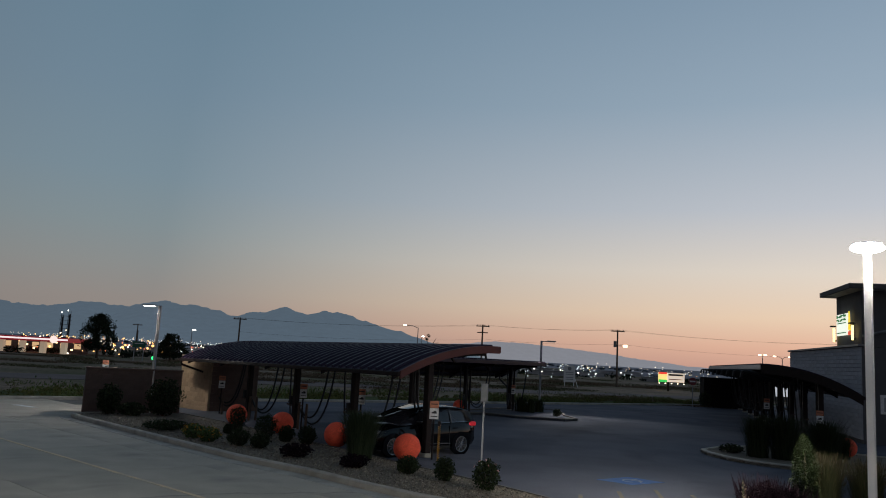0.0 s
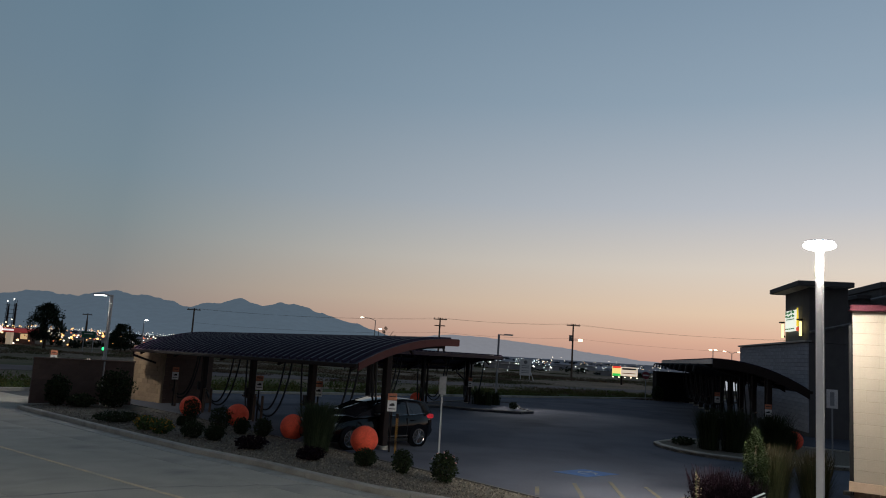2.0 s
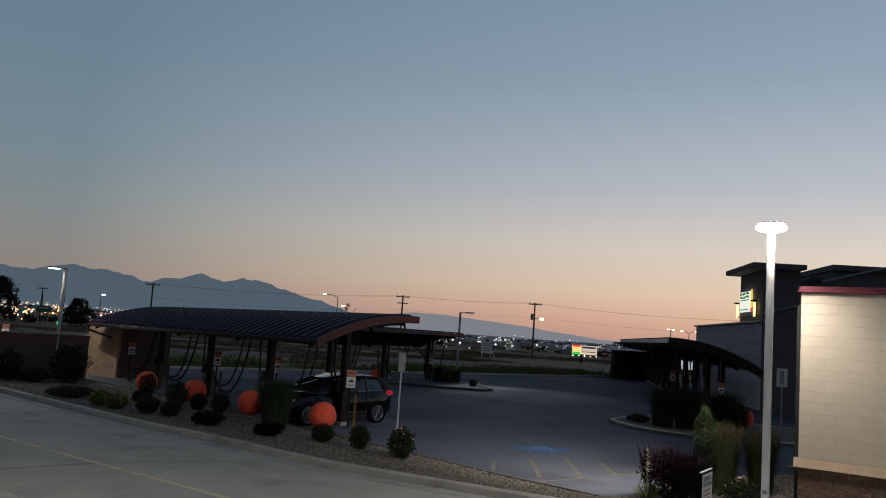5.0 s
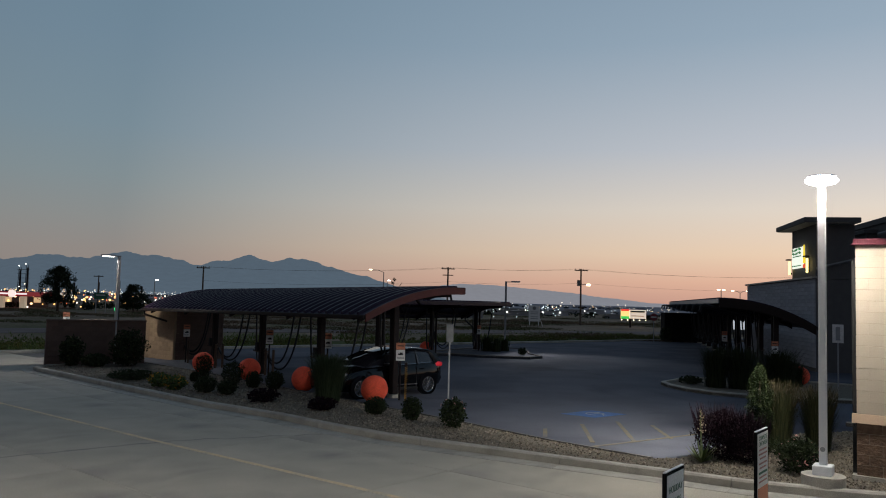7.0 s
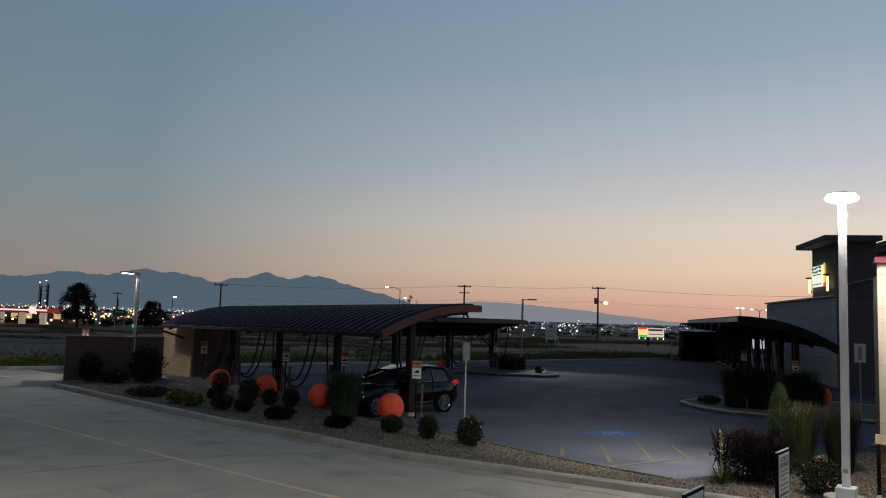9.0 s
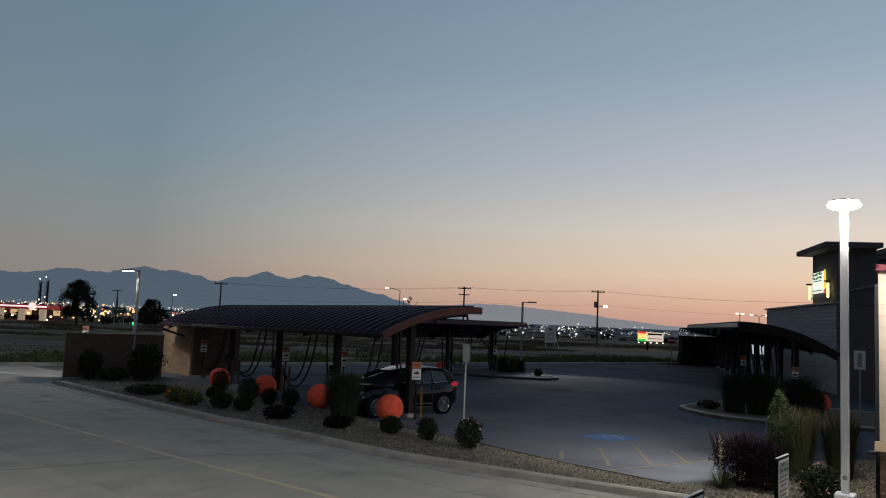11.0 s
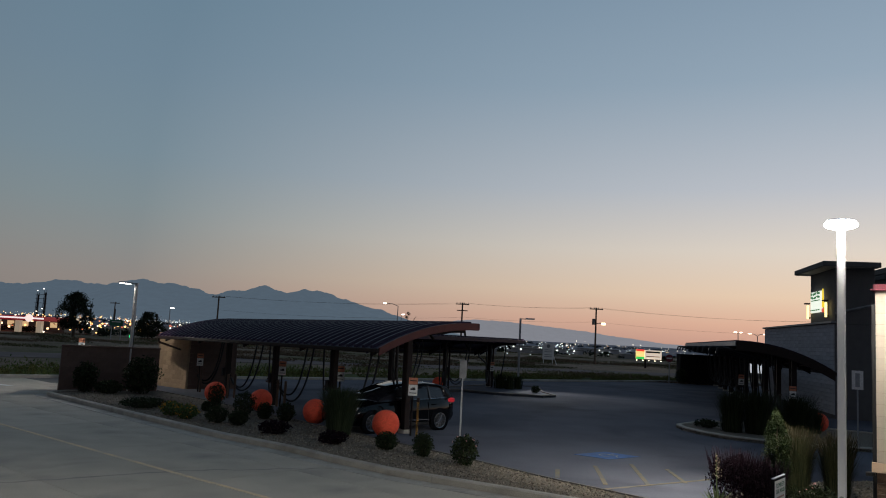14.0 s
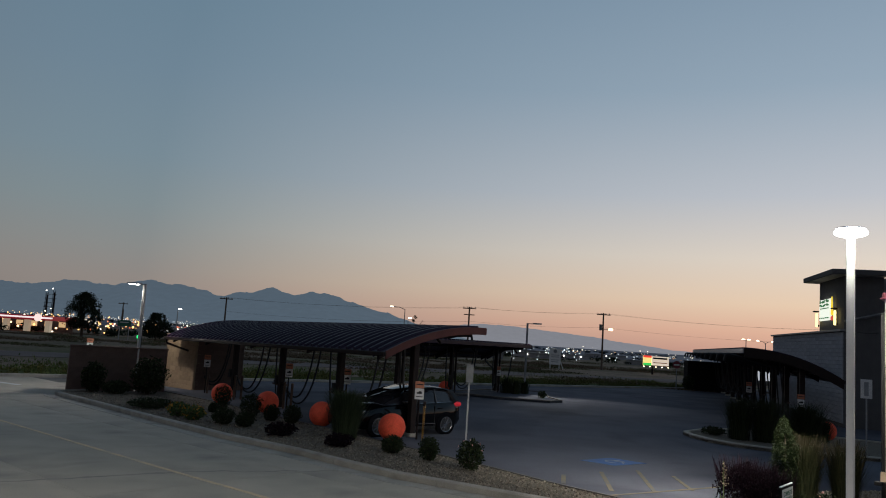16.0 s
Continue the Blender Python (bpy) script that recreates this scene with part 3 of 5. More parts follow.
# islands under the canopies
def island(name, poly, label, top=GRAVEL, kerb=KERB):
    root = thing(name, Matrix(), label, "traffic island", kind="structure")
    part("island_top", bmesh_tri(prism(B(), [(x, y) for x, y in poly], -0.15, 0.10)), top, root)
    for piece in polyline_pieces(list(poly) + [poly[0]], 3.0):
        m = B()
        rings = []
        for i, p in enumerate(piece):
            d = (piece[min(i + 1, len(piece) - 1)] - piece[max(i - 1, 0)]).normalized()
            nrm = Vector((-d.y, d.x))
            rings.append([m.verts.new((p.x + nrm.x * o, p.y + nrm.y * o, z)) for o, z in ((0, -0.1), (0.0, 0.12), (0.03, 0.15), (0.16, 0.15), (0.16, -0.1))])
        for a, b in zip(rings, rings[1:]):
            for k in range(4):
                m.faces.new((a[k], b[k], b[k + 1], a[k + 1]))
        m.faces.new(rings[0])
        m.faces.new(rings[-1][::-1])
        bmesh.ops.recalc_face_normals(m, faces=m.faces)
        part("kerb_length", m, kerb, root)
    return root


# Asphalt top and dark kerb put the island's dim light into the colours.
island("island_middle", [(4.8, 41.3), (5.6, 42.3), (5.2, 44.2), (5.4, 48.6), (3.6, 49.8), (2.0, 48.4), (-5.5, 36.5), (-3.4, 35.4), (-2.2, 40.2), (0.5, 42.6), (2.2, 41.6)], "narrow kerbed island under the middle canopy", ASPHALT, DARKKERB)
island("island_right", [(8.55, 29.9), (8.5, 28.9), (8.8, 27.7), (9.44, 26.7), (10.42, 26.0), (12.4, 25.5), (15.5, 25.1), (19.5, 24.8), (20.5, 28), (14.2, 32.2), (10.2, 32.0)], "kerbed planting island with shrubs at the long canopy")

# ---- grey wash building ----
WU = Vector((0.175, 0.985)).normalized()
WB = frame_at(18.44, 38.0, WU.x, WU.y)     # local x runs away along its side, -y lies to its left... +y
wash = thing("wash_building", WB, "dark grey wash building with a corner tower and lit sign", "building")
part("wall", box(B(), (7.75, -6.0, 2.28), (15.4, 11.9, 4.6)), GREYWALL, wash)
part("parapet_cap", box(B(), (7.75, -0.02, 4.66), (15.6, 0.3, 0.1), bevel=0.01), GREYTRIM, wash)
part("tower", box(B(), (2.2, -0.98, 5.98), (4.3, 1.8, 2.76)), GREYWALL, wash)
part("tower_roof", box(B(), (2.1, -0.66, 7.47), (5.5, 2.6, 0.25), bevel=0.02), GREYWALL, wash, "flat overhanging tower roof slab")
part("tower_soffit", box(B(), (2.1, -0.66, 7.335), (5.35, 2.45, 0.02)), SOFFIT, wash, "pale soffit under the slab")
part("rear_roof", box(B(), (4.5, -5.9, 5.5), (7.0, 7.9, 2.1)), GREYWALL, wash)
part("upper_roof", box(B(), (4.7, -6.9, 6.31), (6.0, 7.9, 1.7)), GREYWALL, wash)
part("upper_cap", box(B(), (4.7, -6.9, 7.14), (6.2, 8.1, 0.22), bevel=0.02), GREYWALL, wash)
part("high_roof", box(B(), (3.6, -7.4, 6.75), (6.8, 7.8, 1.5)), GREYWALL, wash)
part("high_cap", box(B(), (3.6, -7.4, 7.62), (7.2, 8.0, 0.3), bevel=0.02), GREYWALL, wash)
# sloping metal awning edges on the front
for y0, y1, z0, z1 in ((-0.05, -1.95, 5.1, 5.6), (-2.85, -6.1, 6.83, 7.77)):
    part("awning_edge", rod(B(), (-0.15, y0, z0), (-0.15, y1, z1), 0.07, seg=4), GREYTRIM, wash, "sloping grey metal awning edge")
# lit sign on the tower side, drawn as plain shapes
LITSIGN = glow("lit_sign_face", (0.95, 1.0, 0.86), 0.9)
LITYELLOW = glow("lit_yellow", (1.0, 0.70, 0.05), 0.9)
LITGREEN = glow("lit_green", (0.03, 0.20, 0.07), 0.4)
LITRED = glow("lit_red", (0.8, 0.12, 0.06), 0.7)
sign_t = part("sign_panel", box(B(), (2.75, 0.05, 5.78), (1.95, 0.1, 1.1), bevel=0.03), LITSIGN, wash, "lit white sign with green lettering bars")
# script-like rows of uneven strokes above, one heavier row, fine rows below
for z, h, n_, lean in ((6.22, 0.17, 7, 0.03), (6.02, 0.15, 8, 0.03), (5.36, 0.07, 13, 0.0)):
    for k in range(n_):
        w = 1.7 / n_
        hk = h * (0.65 + 0.35 * math.sin(2.3 * k + z))
        part("lettering_stroke", box(B(), (1.95 + w * (k + 0.5), 0.11, z + lean * math.sin(k)), (w * 0.72, 0.02, hk)), LITGREEN, sign_t)
part("lettering_bar", box(B(), (2.75, 0.11, 5.86), (1.5, 0.02, 0.05)), LITGREEN, sign_t)
part("sign_figure", rod(B(), (1.5, 0.08, 5.45), (1.5, 0.08, 6.4), 0.06, 0.035, 8), LITYELLOW, sign_t, "tall lit yellow emblem shape")
part("sign_emblem_base", box(B(), (1.5, 0.08, 5.3), (0.30, 0.06, 0.2), bevel=0.06), LITRED, sign_t)
WALLWASH = glow("wall_wash_glow", (1.0, 0.80, 0.30), 2.2)
for x in (4.15, 0.85):
    sc = thing("wall_sconce", WB @ pose(x, 0.06, 4.9), "lit amber wall sconce with a dark hood", "wall light", "tower sconces")
    # Glowing amber strip imitates the light that washes down the wall.
    part("wash_strip", box(B(), (0, 0.06, 0.4), (0.13, 0.1, 0.74), bevel=0.02), WALLWASH, sc)
    part("hood", box(B(), (0, 0.1, 0.86), (0.3, 0.24, 0.07), bevel=0.01), STEEL, sc)
    part("bracket", box(B(), (0, 0.0, 0.1), (0.1, 0.12, 0.1)), STEEL, sc)

# ---- block enclosures ----
def enclosure(x, y, d, length, depth, height, material, label, courses=True):
    d = Vector(d).normalized()
    at = frame_at(x, y, d.x, d.y)
    root = thing("block_enclosure", at, label, "enclosure", "block enclosures")
    t = 0.2
    rows, n = int(height / 0.2), int(length / 0.4)
    part("core", box(B(), (length / 2, t / 2 + 0.02, height / 2 - 0.05), (length - 0.02, t, height + 0.04)), material, root)
    part("side_wall", box(B(), (t / 2, depth / 2 + t, height / 2 - 0.05), (t, depth, height + 0.05)), material, root)
    part("side_wall", box(B(), (length - t / 2, depth / 2 + t, height / 2 - 0.05), (t, depth, height + 0.05)), material, root)
    part("cap", box(B(), (length / 2, t / 2, height + 0.03), (length + 0.06, t + 0.1, 0.07), bevel=0.01), material, root)
    me = {}
    for r in range(rows):
        xx = -0.2 if r % 2 else 0.0
        while xx < length - 0.01:
            a, b = max(0, xx), min(length, xx + 0.4)
            xx += 0.4
            w = round(b - a - 0.007, 3)
            if w < 0.06:
                continue
            if w not in me:
                m = box(B(), (w / 2, 0.03, 0.0965), (w, 0.06, 0.193), bevel=0.004)
                me[w] = bpy.data.meshes.new("block")
                m.to_mesh(me[w])
                m.free()
                me[w].materials.append(material)
            ob = new("block", me[w])
            ob.parent = root
            ob.location = (a + 0.0035, random.uniform(-0.003, 0.003) - 0.01, r * 0.2 + 0.0035)
    return root


enclosure(-15.5, 30.35, (3.1, 1.66), 2.5, 1.2, 1.8, BROWNBLOCK, "dark brown block waste enclosure wall behind shrubs")
enclosure(-13.25, 31.6, (0.95, 0.42), 1.1, 0.4, 1.8, BROWNBLOCK, "short dark brown block wall return beside the enclosure")
enclosure(-13.85, 36.1, (1.82, -1.25), 2.2, 2.2, 2.4, TANBLOCK, "tan block pump enclosure lit by the lamp")
# Other face of the tan pump enclosure; brown block puts its shade into the colour.
enclosure(-12.0, 34.95, (0.745, 0.667), 2.3, 0.3, 2.4, BROWNBLOCK, "pump enclosure side, its shade put into brown block colour")
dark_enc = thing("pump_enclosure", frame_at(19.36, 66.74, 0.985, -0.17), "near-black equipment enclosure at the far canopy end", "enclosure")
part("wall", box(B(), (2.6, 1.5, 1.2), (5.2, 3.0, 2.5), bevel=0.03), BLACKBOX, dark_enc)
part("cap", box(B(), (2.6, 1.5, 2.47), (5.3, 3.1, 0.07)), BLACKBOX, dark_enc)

# ---- hatchback car ----
def car(at):
    root = thing("car", at, "shiny black five-door hatchback parked nose to the kerb", "car")
    # local x: forward, from the rear axle; half width along y
    st = [  # x, sill z, belt z, half width
        (-0.70, 0.42, 0.80, 0.66), (-0.64, 0.30, 0.97, 0.80), (-0.40, 0.24, 1.02, 0.88), (0.0, 0.22, 1.02, 0.905), (0.7, 0.22, 0.99, 0.91), (1.5, 0.22, 0.96, 0.91), (2.2, 0.22, 0.93, 0.905), (2.65, 0.22, 0.88, 0.90), (3.05, 0.22, 0.80, 0.86), (3.35, 0.24, 0.70, 0.76), (3.50, 0.32, 0.58, 0.55)]

    def loft(sections, close=True):
        m = B()
        rings = [[m.verts.new(p) for p in sec] for sec in sections]
        k = len(rings[0])
        for a, b in zip(rings, rings[1:]):
            for j in range(k - 1):
                m.faces.new((a[j], b[j], b[j + 1], a[j + 1]))
        if close:
            m.faces.new(rings[0])
            m.faces.new(rings[-1][::-1])
        bmesh.ops.recalc_face_normals(m, faces=m.faces)
        for f in m.faces:
            f.smooth = True
        return m
    secs = []
    for x, z0, z1, w in st:
        secs.append([(x, -w * 0.9, z0), (x, -w * 0.99, z0 + 0.12), (x, -w, z0 + (z1 - z0) * 0.55), (x, -w * 0.965, z1 - 0.05), (x, -w * 0.86, z1), (x, 0, z1 + 0.035), (x, w * 0.86, z1), (x, w * 0.965, z1 - 0.05), (x, w, z0 + (z1 - z0) * 0.55), (x, w * 0.99, z0 + 0.12), (x, w * 0.9, z0)])
    part("body", loft(secs), CARPAINT, root)
    # greenhouse
    gh = [(-0.66, 0.95, 1.02, 0.74, 0.70), (-0.58, 0.97, 1.20, 0.78, 0.63), (-0.44, 0.99, 1.35, 0.81, 0.60), (-0.05, 0.99, 1.435, 0.84, 0.61), (0.5, 0.97, 1.47, 0.85, 0.62), (1.1, 0.95, 1.435, 0.85, 0.61), (1.6, 0.94, 1.32, 0.84, 0.60), (2.05, 0.92, 1.14, 0.82, 0.66), (2.42, 0.90, 0.93, 0.78, 0.72)]
    secs = [[(x, -wb, z0), (x, -(wb * 0.45 + wt * 0.55), z0 + (z1 - z0) * 0.6), (x, -wt, z1 - 0.03), (x, 0, z1), (x, wt, z1 - 0.03), (x, wb * 0.45 + wt * 0.55, z0 + (z1 - z0) * 0.6), (x, wb, z0)] for x, z0, z1, wb, wt in gh]
    part("window_glass", loft(secs), CARGLASS, root, "dark tinted glass")
    # roof skin, pillars and window trim
    secs = [[(x, -wt - 0.02, z1 - 0.045), (x, -wt * 0.8, z1 + 0.008), (x, 0, z1 + 0.02), (x, wt * 0.8, z1 + 0.008), (x, wt + 0.02, z1 - 0.045)] for x, z0, z1, wb, wt in gh[1:7]]
    part("roof", loft(secs, False), CARPAINT, root)
    for sy in (-1, 1):
        rail = [(x, sy * (wt + 0.025), z1 - 0.03) for x, z0, z1, wb, wt in gh[0:8]]
        part("roof_rail", tube(B(), rail, 0.035, 6), CARPAINT, root)
        part("window_trim", tube(B(), [(x, sy * (wb + 0.012), z0 + 0.02) for x, z0, z1, wb, wt in gh[1:8]], 0.008, 5), CHROME, root, "thin bright window trim")
        for px_, zt in ((0.42, 1.42), (1.18, 1.40)):
            part("pillar", rod(B(), (px_, sy * 0.86, 0.97), (px_ - 0.04, sy * 0.63, zt), 0.04, seg=6), CARPAINT, root)
        part("rear_pillar", rod(B(), (-0.44, sy * 0.82, 1.0), (-0.26, sy * 0.63, 1.36), 0.12, 0.06, 6), CARPAINT, root)
        part("side_mirror", smooth_box((1.78, sy * 1.0, 1.03), (0.2, 0.2, 0.13)), CARPAINT, root)
        for hx in (0.25, 1.25):
            part("door_handle", box(B(), (hx, sy * 0.915, 0.83), (0.18, 0.03, 0.03), bevel=0.008), CARPAINT, root)
        for sx in (0.48, 1.42):
            part("door_gap", box(B(), (sx, sy * 0.905, 0.6), (0.012, 0.02, 0.62)), CARPLASTIC, root)
        part("side_skirt", box(B(), (1.3, sy * 0.89, 0.24), (1.75, 0.06, 0.10), bevel=0.02), CARPLASTIC, root)
        part("sill_strip", box(B(), (1.3, sy * 0.918, 0.36), (1.7, 0.02, 0.02)), CHROME, root)
        part("tail_lamp", smooth_box((-0.50, sy * 0.79, 0.94), (0.36, 0.15, 0.15)), TAILRED, root, "glowing red tail lamp")
        part("headlamp", smooth_box((3.15, sy * 0.70, 0.72), (0.42, 0.22, 0.12)), HEADLAMP, root, "clear swept-back headlamp")
        for ax in (0.0, 2.65):
            wheel = part("wheel", rod(B(), (ax, sy * 0.70, 0.32), (ax, sy * 0.90, 0.32), 0.32, 0.32, 28), RUBBER, root, "black tyre with bright alloy rim")
            part("wheel_arch", rod(B(), (ax, sy * 0.80, 0.34), (ax, sy * 0.915, 0.34), 0.37, 0.37, 28), CARPAINT, root)
            m = rod(B(), (ax, sy * 0.90, 0.32), (ax, sy * 0.922, 0.32), 0.235, 0.225, 24)
            part("rim_dish", m, CARPLASTIC, wheel)
            m = B()
            for k in range(10):
                a = k * math.tau / 10 + 0.1
                rod(m, (ax, sy * 0.928, 0.32), (ax + 0.225 * math.cos(a), sy * 0.928, 0.32 + 0.225 * math.sin(a)), 0.02, 0.016, 5)
            part("spokes", m, CHROME, wheel)
            m = tube(B(), [(ax + 0.232 * math.cos(k * math.tau / 24), sy * 0.925, 0.32 + 0.232 * math.sin(k * math.tau / 24)) for k in range(25)], 0.014, 5)
            part("rim_ring", m, CHROME, wheel)
    part("grille", box(B(), (3.46, 0, 0.48), (0.06, 0.8, 0.2), bevel=0.02), CARPLASTIC, root)
    part("rear_bumper", smooth_box((-0.62, 0, 0.50), (0.24, 1.6, 0.30)), CARPAINT, root)
    part("spoiler", box(B(), (-0.54, 0, 1.345), (0.26, 1.1, 0.035), bevel=0.012), CARPAINT, root)
    part("wiper", rod(B(), (-0.56, 0.0, 1.10), (-0.50, 0.35, 1.18), 0.01, seg=5), CARPLASTIC, root)
    return root


def smooth_box(c, s):
    m = B()
    bmesh.ops.create_icosphere(m, subdivisions=3, radius=1)
    for v in m.verts:
        p = [math.copysign(abs(q) ** 0.55, q) for q in v.co]
        v.co = Vector((c[0] + p[0] * s[0] / 2, c[1] + p[1] * s[1] / 2, c[2] + p[2] * s[2] / 2))
    for f in m.faces:
        f.smooth = True
    return m


car(frame_at(-0.38 - 0.90 * U.x * -1, 24.94 - 0.90 * U.y * -1, -V.x, -V.y) @ pose(0, 0, 0.0))

# ---- orange balls ----
def orange_ball(x, y, r, z0=0.10, label="rough orange-painted concrete ball on the gravel"):
    m = B()
    bmesh.ops.create_icosphere(m, subdivisions=4, radius=1)
    for v in m.verts:
        k = 1 + 0.02 * noise.noise(v.co * 3 + Vector((x, y, 0))) + 0.006 * noise.noise(v.co * 14)
        v.co = v.co * r * k
        v.co.z = max(v.co.z, -r * 0.94)
    for f in m.faces:
        f.smooth = True
    return mesh_thing("orange_ball", m, ORANGE, label, "decorative ball", "orange balls", at=pose(x, y, z0 + 0.93 * r))


for bx, by in ((-1.84, 22.0), (-4.23, 24.19), (-6.58, 26.75), (-8.89, 29.04)):
    orange_ball(bx, by, 0.385)
orange_ball(-0.80, 42.5, 0.34, 0.10, "rough orange ball on the middle island")
orange_ball(14.2, 30.5, 0.36, 0.10, "rough orange ball on the island behind ornamental grass")

# ---- vacuum pay signs on posts ----
def pay_sign(x, y, z, label="small orange and white sign with a dark vehicle picture", post=None):
    d = Vector((x, y)).normalized()
    at = frame_at(x, y, d.y, -d.x)
    root = thing("pay_sign", at, label, "sign", "vacuum signs")
    part("orange_panel", box(B(), (0, -0.02, z + 0.41), (0.27, 0.02, 0.20), bevel=0.004), SIGNORANGE, root)
    white = part("white_panel", box(B(), (0, -0.02, z + 0.14), (0.27, 0.02, 0.32), bevel=0.004), SIGNWHITE, root)
    m = box(B(), (0, -0.034, z + 0.17), (0.15, 0.008, 0.05), bevel=0.003)
    box(m, (0.02, -0.034, z + 0.205), (0.08, 0.008, 0.035))
    part("vehicle_picture", m, SIGNBLACK, white)
    part("lettering_bar", box(B(), (0, -0.034, z + 0.06), (0.2, 0.006, 0.025)), SIGNBLACK, white)
    part("lettering_bar", box(B(), (0, -0.034, z + 0.42), (0.2, 0.006, 0.03)), SIGNBLACK, root)
    part("sign_post", rod(B(), (0, 0.03, -0.05), (0, 0.03, z + 0.5), 0.03, seg=8), POSTTAN if post is None else post, root)
    return root


for sx, sy, sz in ((-1.19, 23.2, 1.2), (-6.55, 29.6, 1.2), (-11.15, 33.9, 1.15), (-3.95, 27.1, 1.25)):
    pay_sign(sx, sy, sz, post=STEEL)
pay_sign(-17.3, 35.6, 1.5, "small red and white sign behind the enclosure", STEEL)
pay_sign(2.25, 45.9, 1.1, "small white sign on the middle island post", STEEL)
pay_sign(14.3, 33.0, 1.15, "small orange and white sign on the long canopy", STEEL)
pay_sign(14.9, 40.5, 1.3, "small orange and white sign on the long canopy", STEEL)

# bollard posts and the yellow coiled air hose
for bx, by in ((-9.0, 32.0), (-11.0, 33.75), (-6.35, 29.45), (-6.65, 29.5), (-9.2, 31.7)):
    b_ = thing("bollard", pose(bx, by, 0), "thin tan-painted steel bollard beside the vacuum post", "bollard", "tan bollards")
    part("tube", rod(B(), (0, 0, -0.05), (0, 0, 0.95), 0.05, seg=12), POSTTAN, b_)
    part("dome", smooth_disc(0.05, 0.03, 0.95), POSTTAN, b_)
coil = thing("air_hose", pose(-1.0, 22.95, 0), "yellow coiled air hose hanging beside the post", "hose")
part("coil", tube(B(), [(0.034 * math.cos(i * 0.8), 0.034 * math.sin(i * 0.8), 1.02 - i * 0.0068) for i in range(135)], 0.010, 5), YELLOWHOSE, coil)
part("nozzle", rod(B(), (0, 0, 0.0), (0, 0, 0.12), 0.03, seg=8), YELLOWHOSE, coil)
part("reel_box", box(B(), (0, 0.05, 1.08), (0.09, 0.08, 0.14), bevel=0.01), STEEL, coil)

# ---- posted signs ----
def posted_sign(x, y, h, w, hh, label, face=GALV, back=None):
    d = Vector((x, y)).normalized()
    root = thing("sign_post", frame_at(x, y, d.y, -d.x), label, "sign", "posted signs")
    part("post", box(B(), (0, 0, h / 2 - 0.08), (0.05, 0.05, h + 0.1)), GALV, root)
    plate = part("plate", box(B(), (0, -0.035, h - hh / 2), (w, 0.012, hh), bevel=0.004), face, root, "blank sign plate")
    if back:
        part("backing_bar", box(B(), (0, -0.05, h - hh / 2), (w * 0.38, 0.02, hh * 0.72)), back, plate)
    return root


posted_sign(0.27, 22.68, 2.32, 0.21, 0.52, "galvanised sign post with a small grey plate", GREYTRIM)
posted_sign(13.36, 25.94, 2.57, 0.34, 0.62, "white sign plate on a galvanised post", SIGNWHITE, GALV)
ne = thing("no_entry_sign", frame_at(18.26, 66.18, 0.96, -0.27), "dark red round no-entry sign on a steel post", "sign")
part("post", rod(B(), (0, 0, -0.1), (0, 0, 2.4), 0.035, seg=8), GALV, ne)
disc = part("disc", rod(B(), (0, -0.05, 2.1), (0, -0.07, 2.1), 0.32, seg=28), SIGNRED, ne)
part("bar", box(B(), (0, -0.08, 2.1), (0.46, 0.01, 0.11)), SIGNWHITE, disc)

SIGNPALE = surface("faded_red_print", (0.52, 0.27, 0.25), None, 0.5, scale=6, fine=40, bump=0.0)
# ---- sandwich boards in front ----
def text_part(name, body_, size, at, material, parent):
    cu = bpy.data.curves.new(name, "FONT")
    cu.body, cu.size, cu.align_x, cu.extrude = body_, size, "CENTER", 0.001
    tmp = new(name, cu)
    dg = bpy.context.evaluated_depsgraph_get()
    me = bpy.data.meshes.new_from_object(tmp.evaluated_get(dg))
    bpy.data.objects.remove(tmp)
    me.materials.clear()
    me.materials.append(material)
    ob = new(name, me)
    ob.parent = parent
    ob.matrix_basis = at
    return ob


def board(x, y, d, w, h, label, lines, words=None, picture=False):
    """An upright poster stand; its printed face looks along local -y."""
    d = Vector(d).normalized()
    root = thing("poster_stand", frame_at(x, y, d.x, d.y), label, "sign stand", "poster stands")
    fr = part("frame", box(B(), (w / 2, 0.0, h / 2), (w, 0.04, h), bevel=0.006), FRAMEBLACK, root, "black frame")
    part("top_rail", box(B(), (w / 2, 0.0, h + 0.008), (w * 0.99, 0.03, 0.014), bevel=0.004), WHITEMETAL, root)
    for sx_ in (0.08, w - 0.08):
        part("foot", box(B(), (sx_, 0.0, 0.012), (0.05, 0.4, 0.03), bevel=0.006), SIGNBLACK, root)
    fa = part("face", box(B(), (w / 2, -0.021, h / 2 + 0.01), (w - 0.08, 0.006, h - 0.08)), SIGNWHITE, fr, "printed white poster")
    for z, ww, hh, mt in lines:
        part("lettering_bar", box(B(), (w / 2, -0.026, z), (ww, 0.004, hh)), mt, fa)
    for z, s_, wd in (words or ()):
        text_part("lettering", wd, s_, Matrix.Translation((w / 2, -0.027, z)) @ Matrix.Rotation(radians(90), 4, "X"), SIGNGREEN, fa)
    if picture:
        pic = part("picture_panel", box(B(), (w / 2, -0.026, 0.30), (w - 0.1, 0.004, 0.42)), SIGNORANGE, fa, "orange picture panel")
    return root


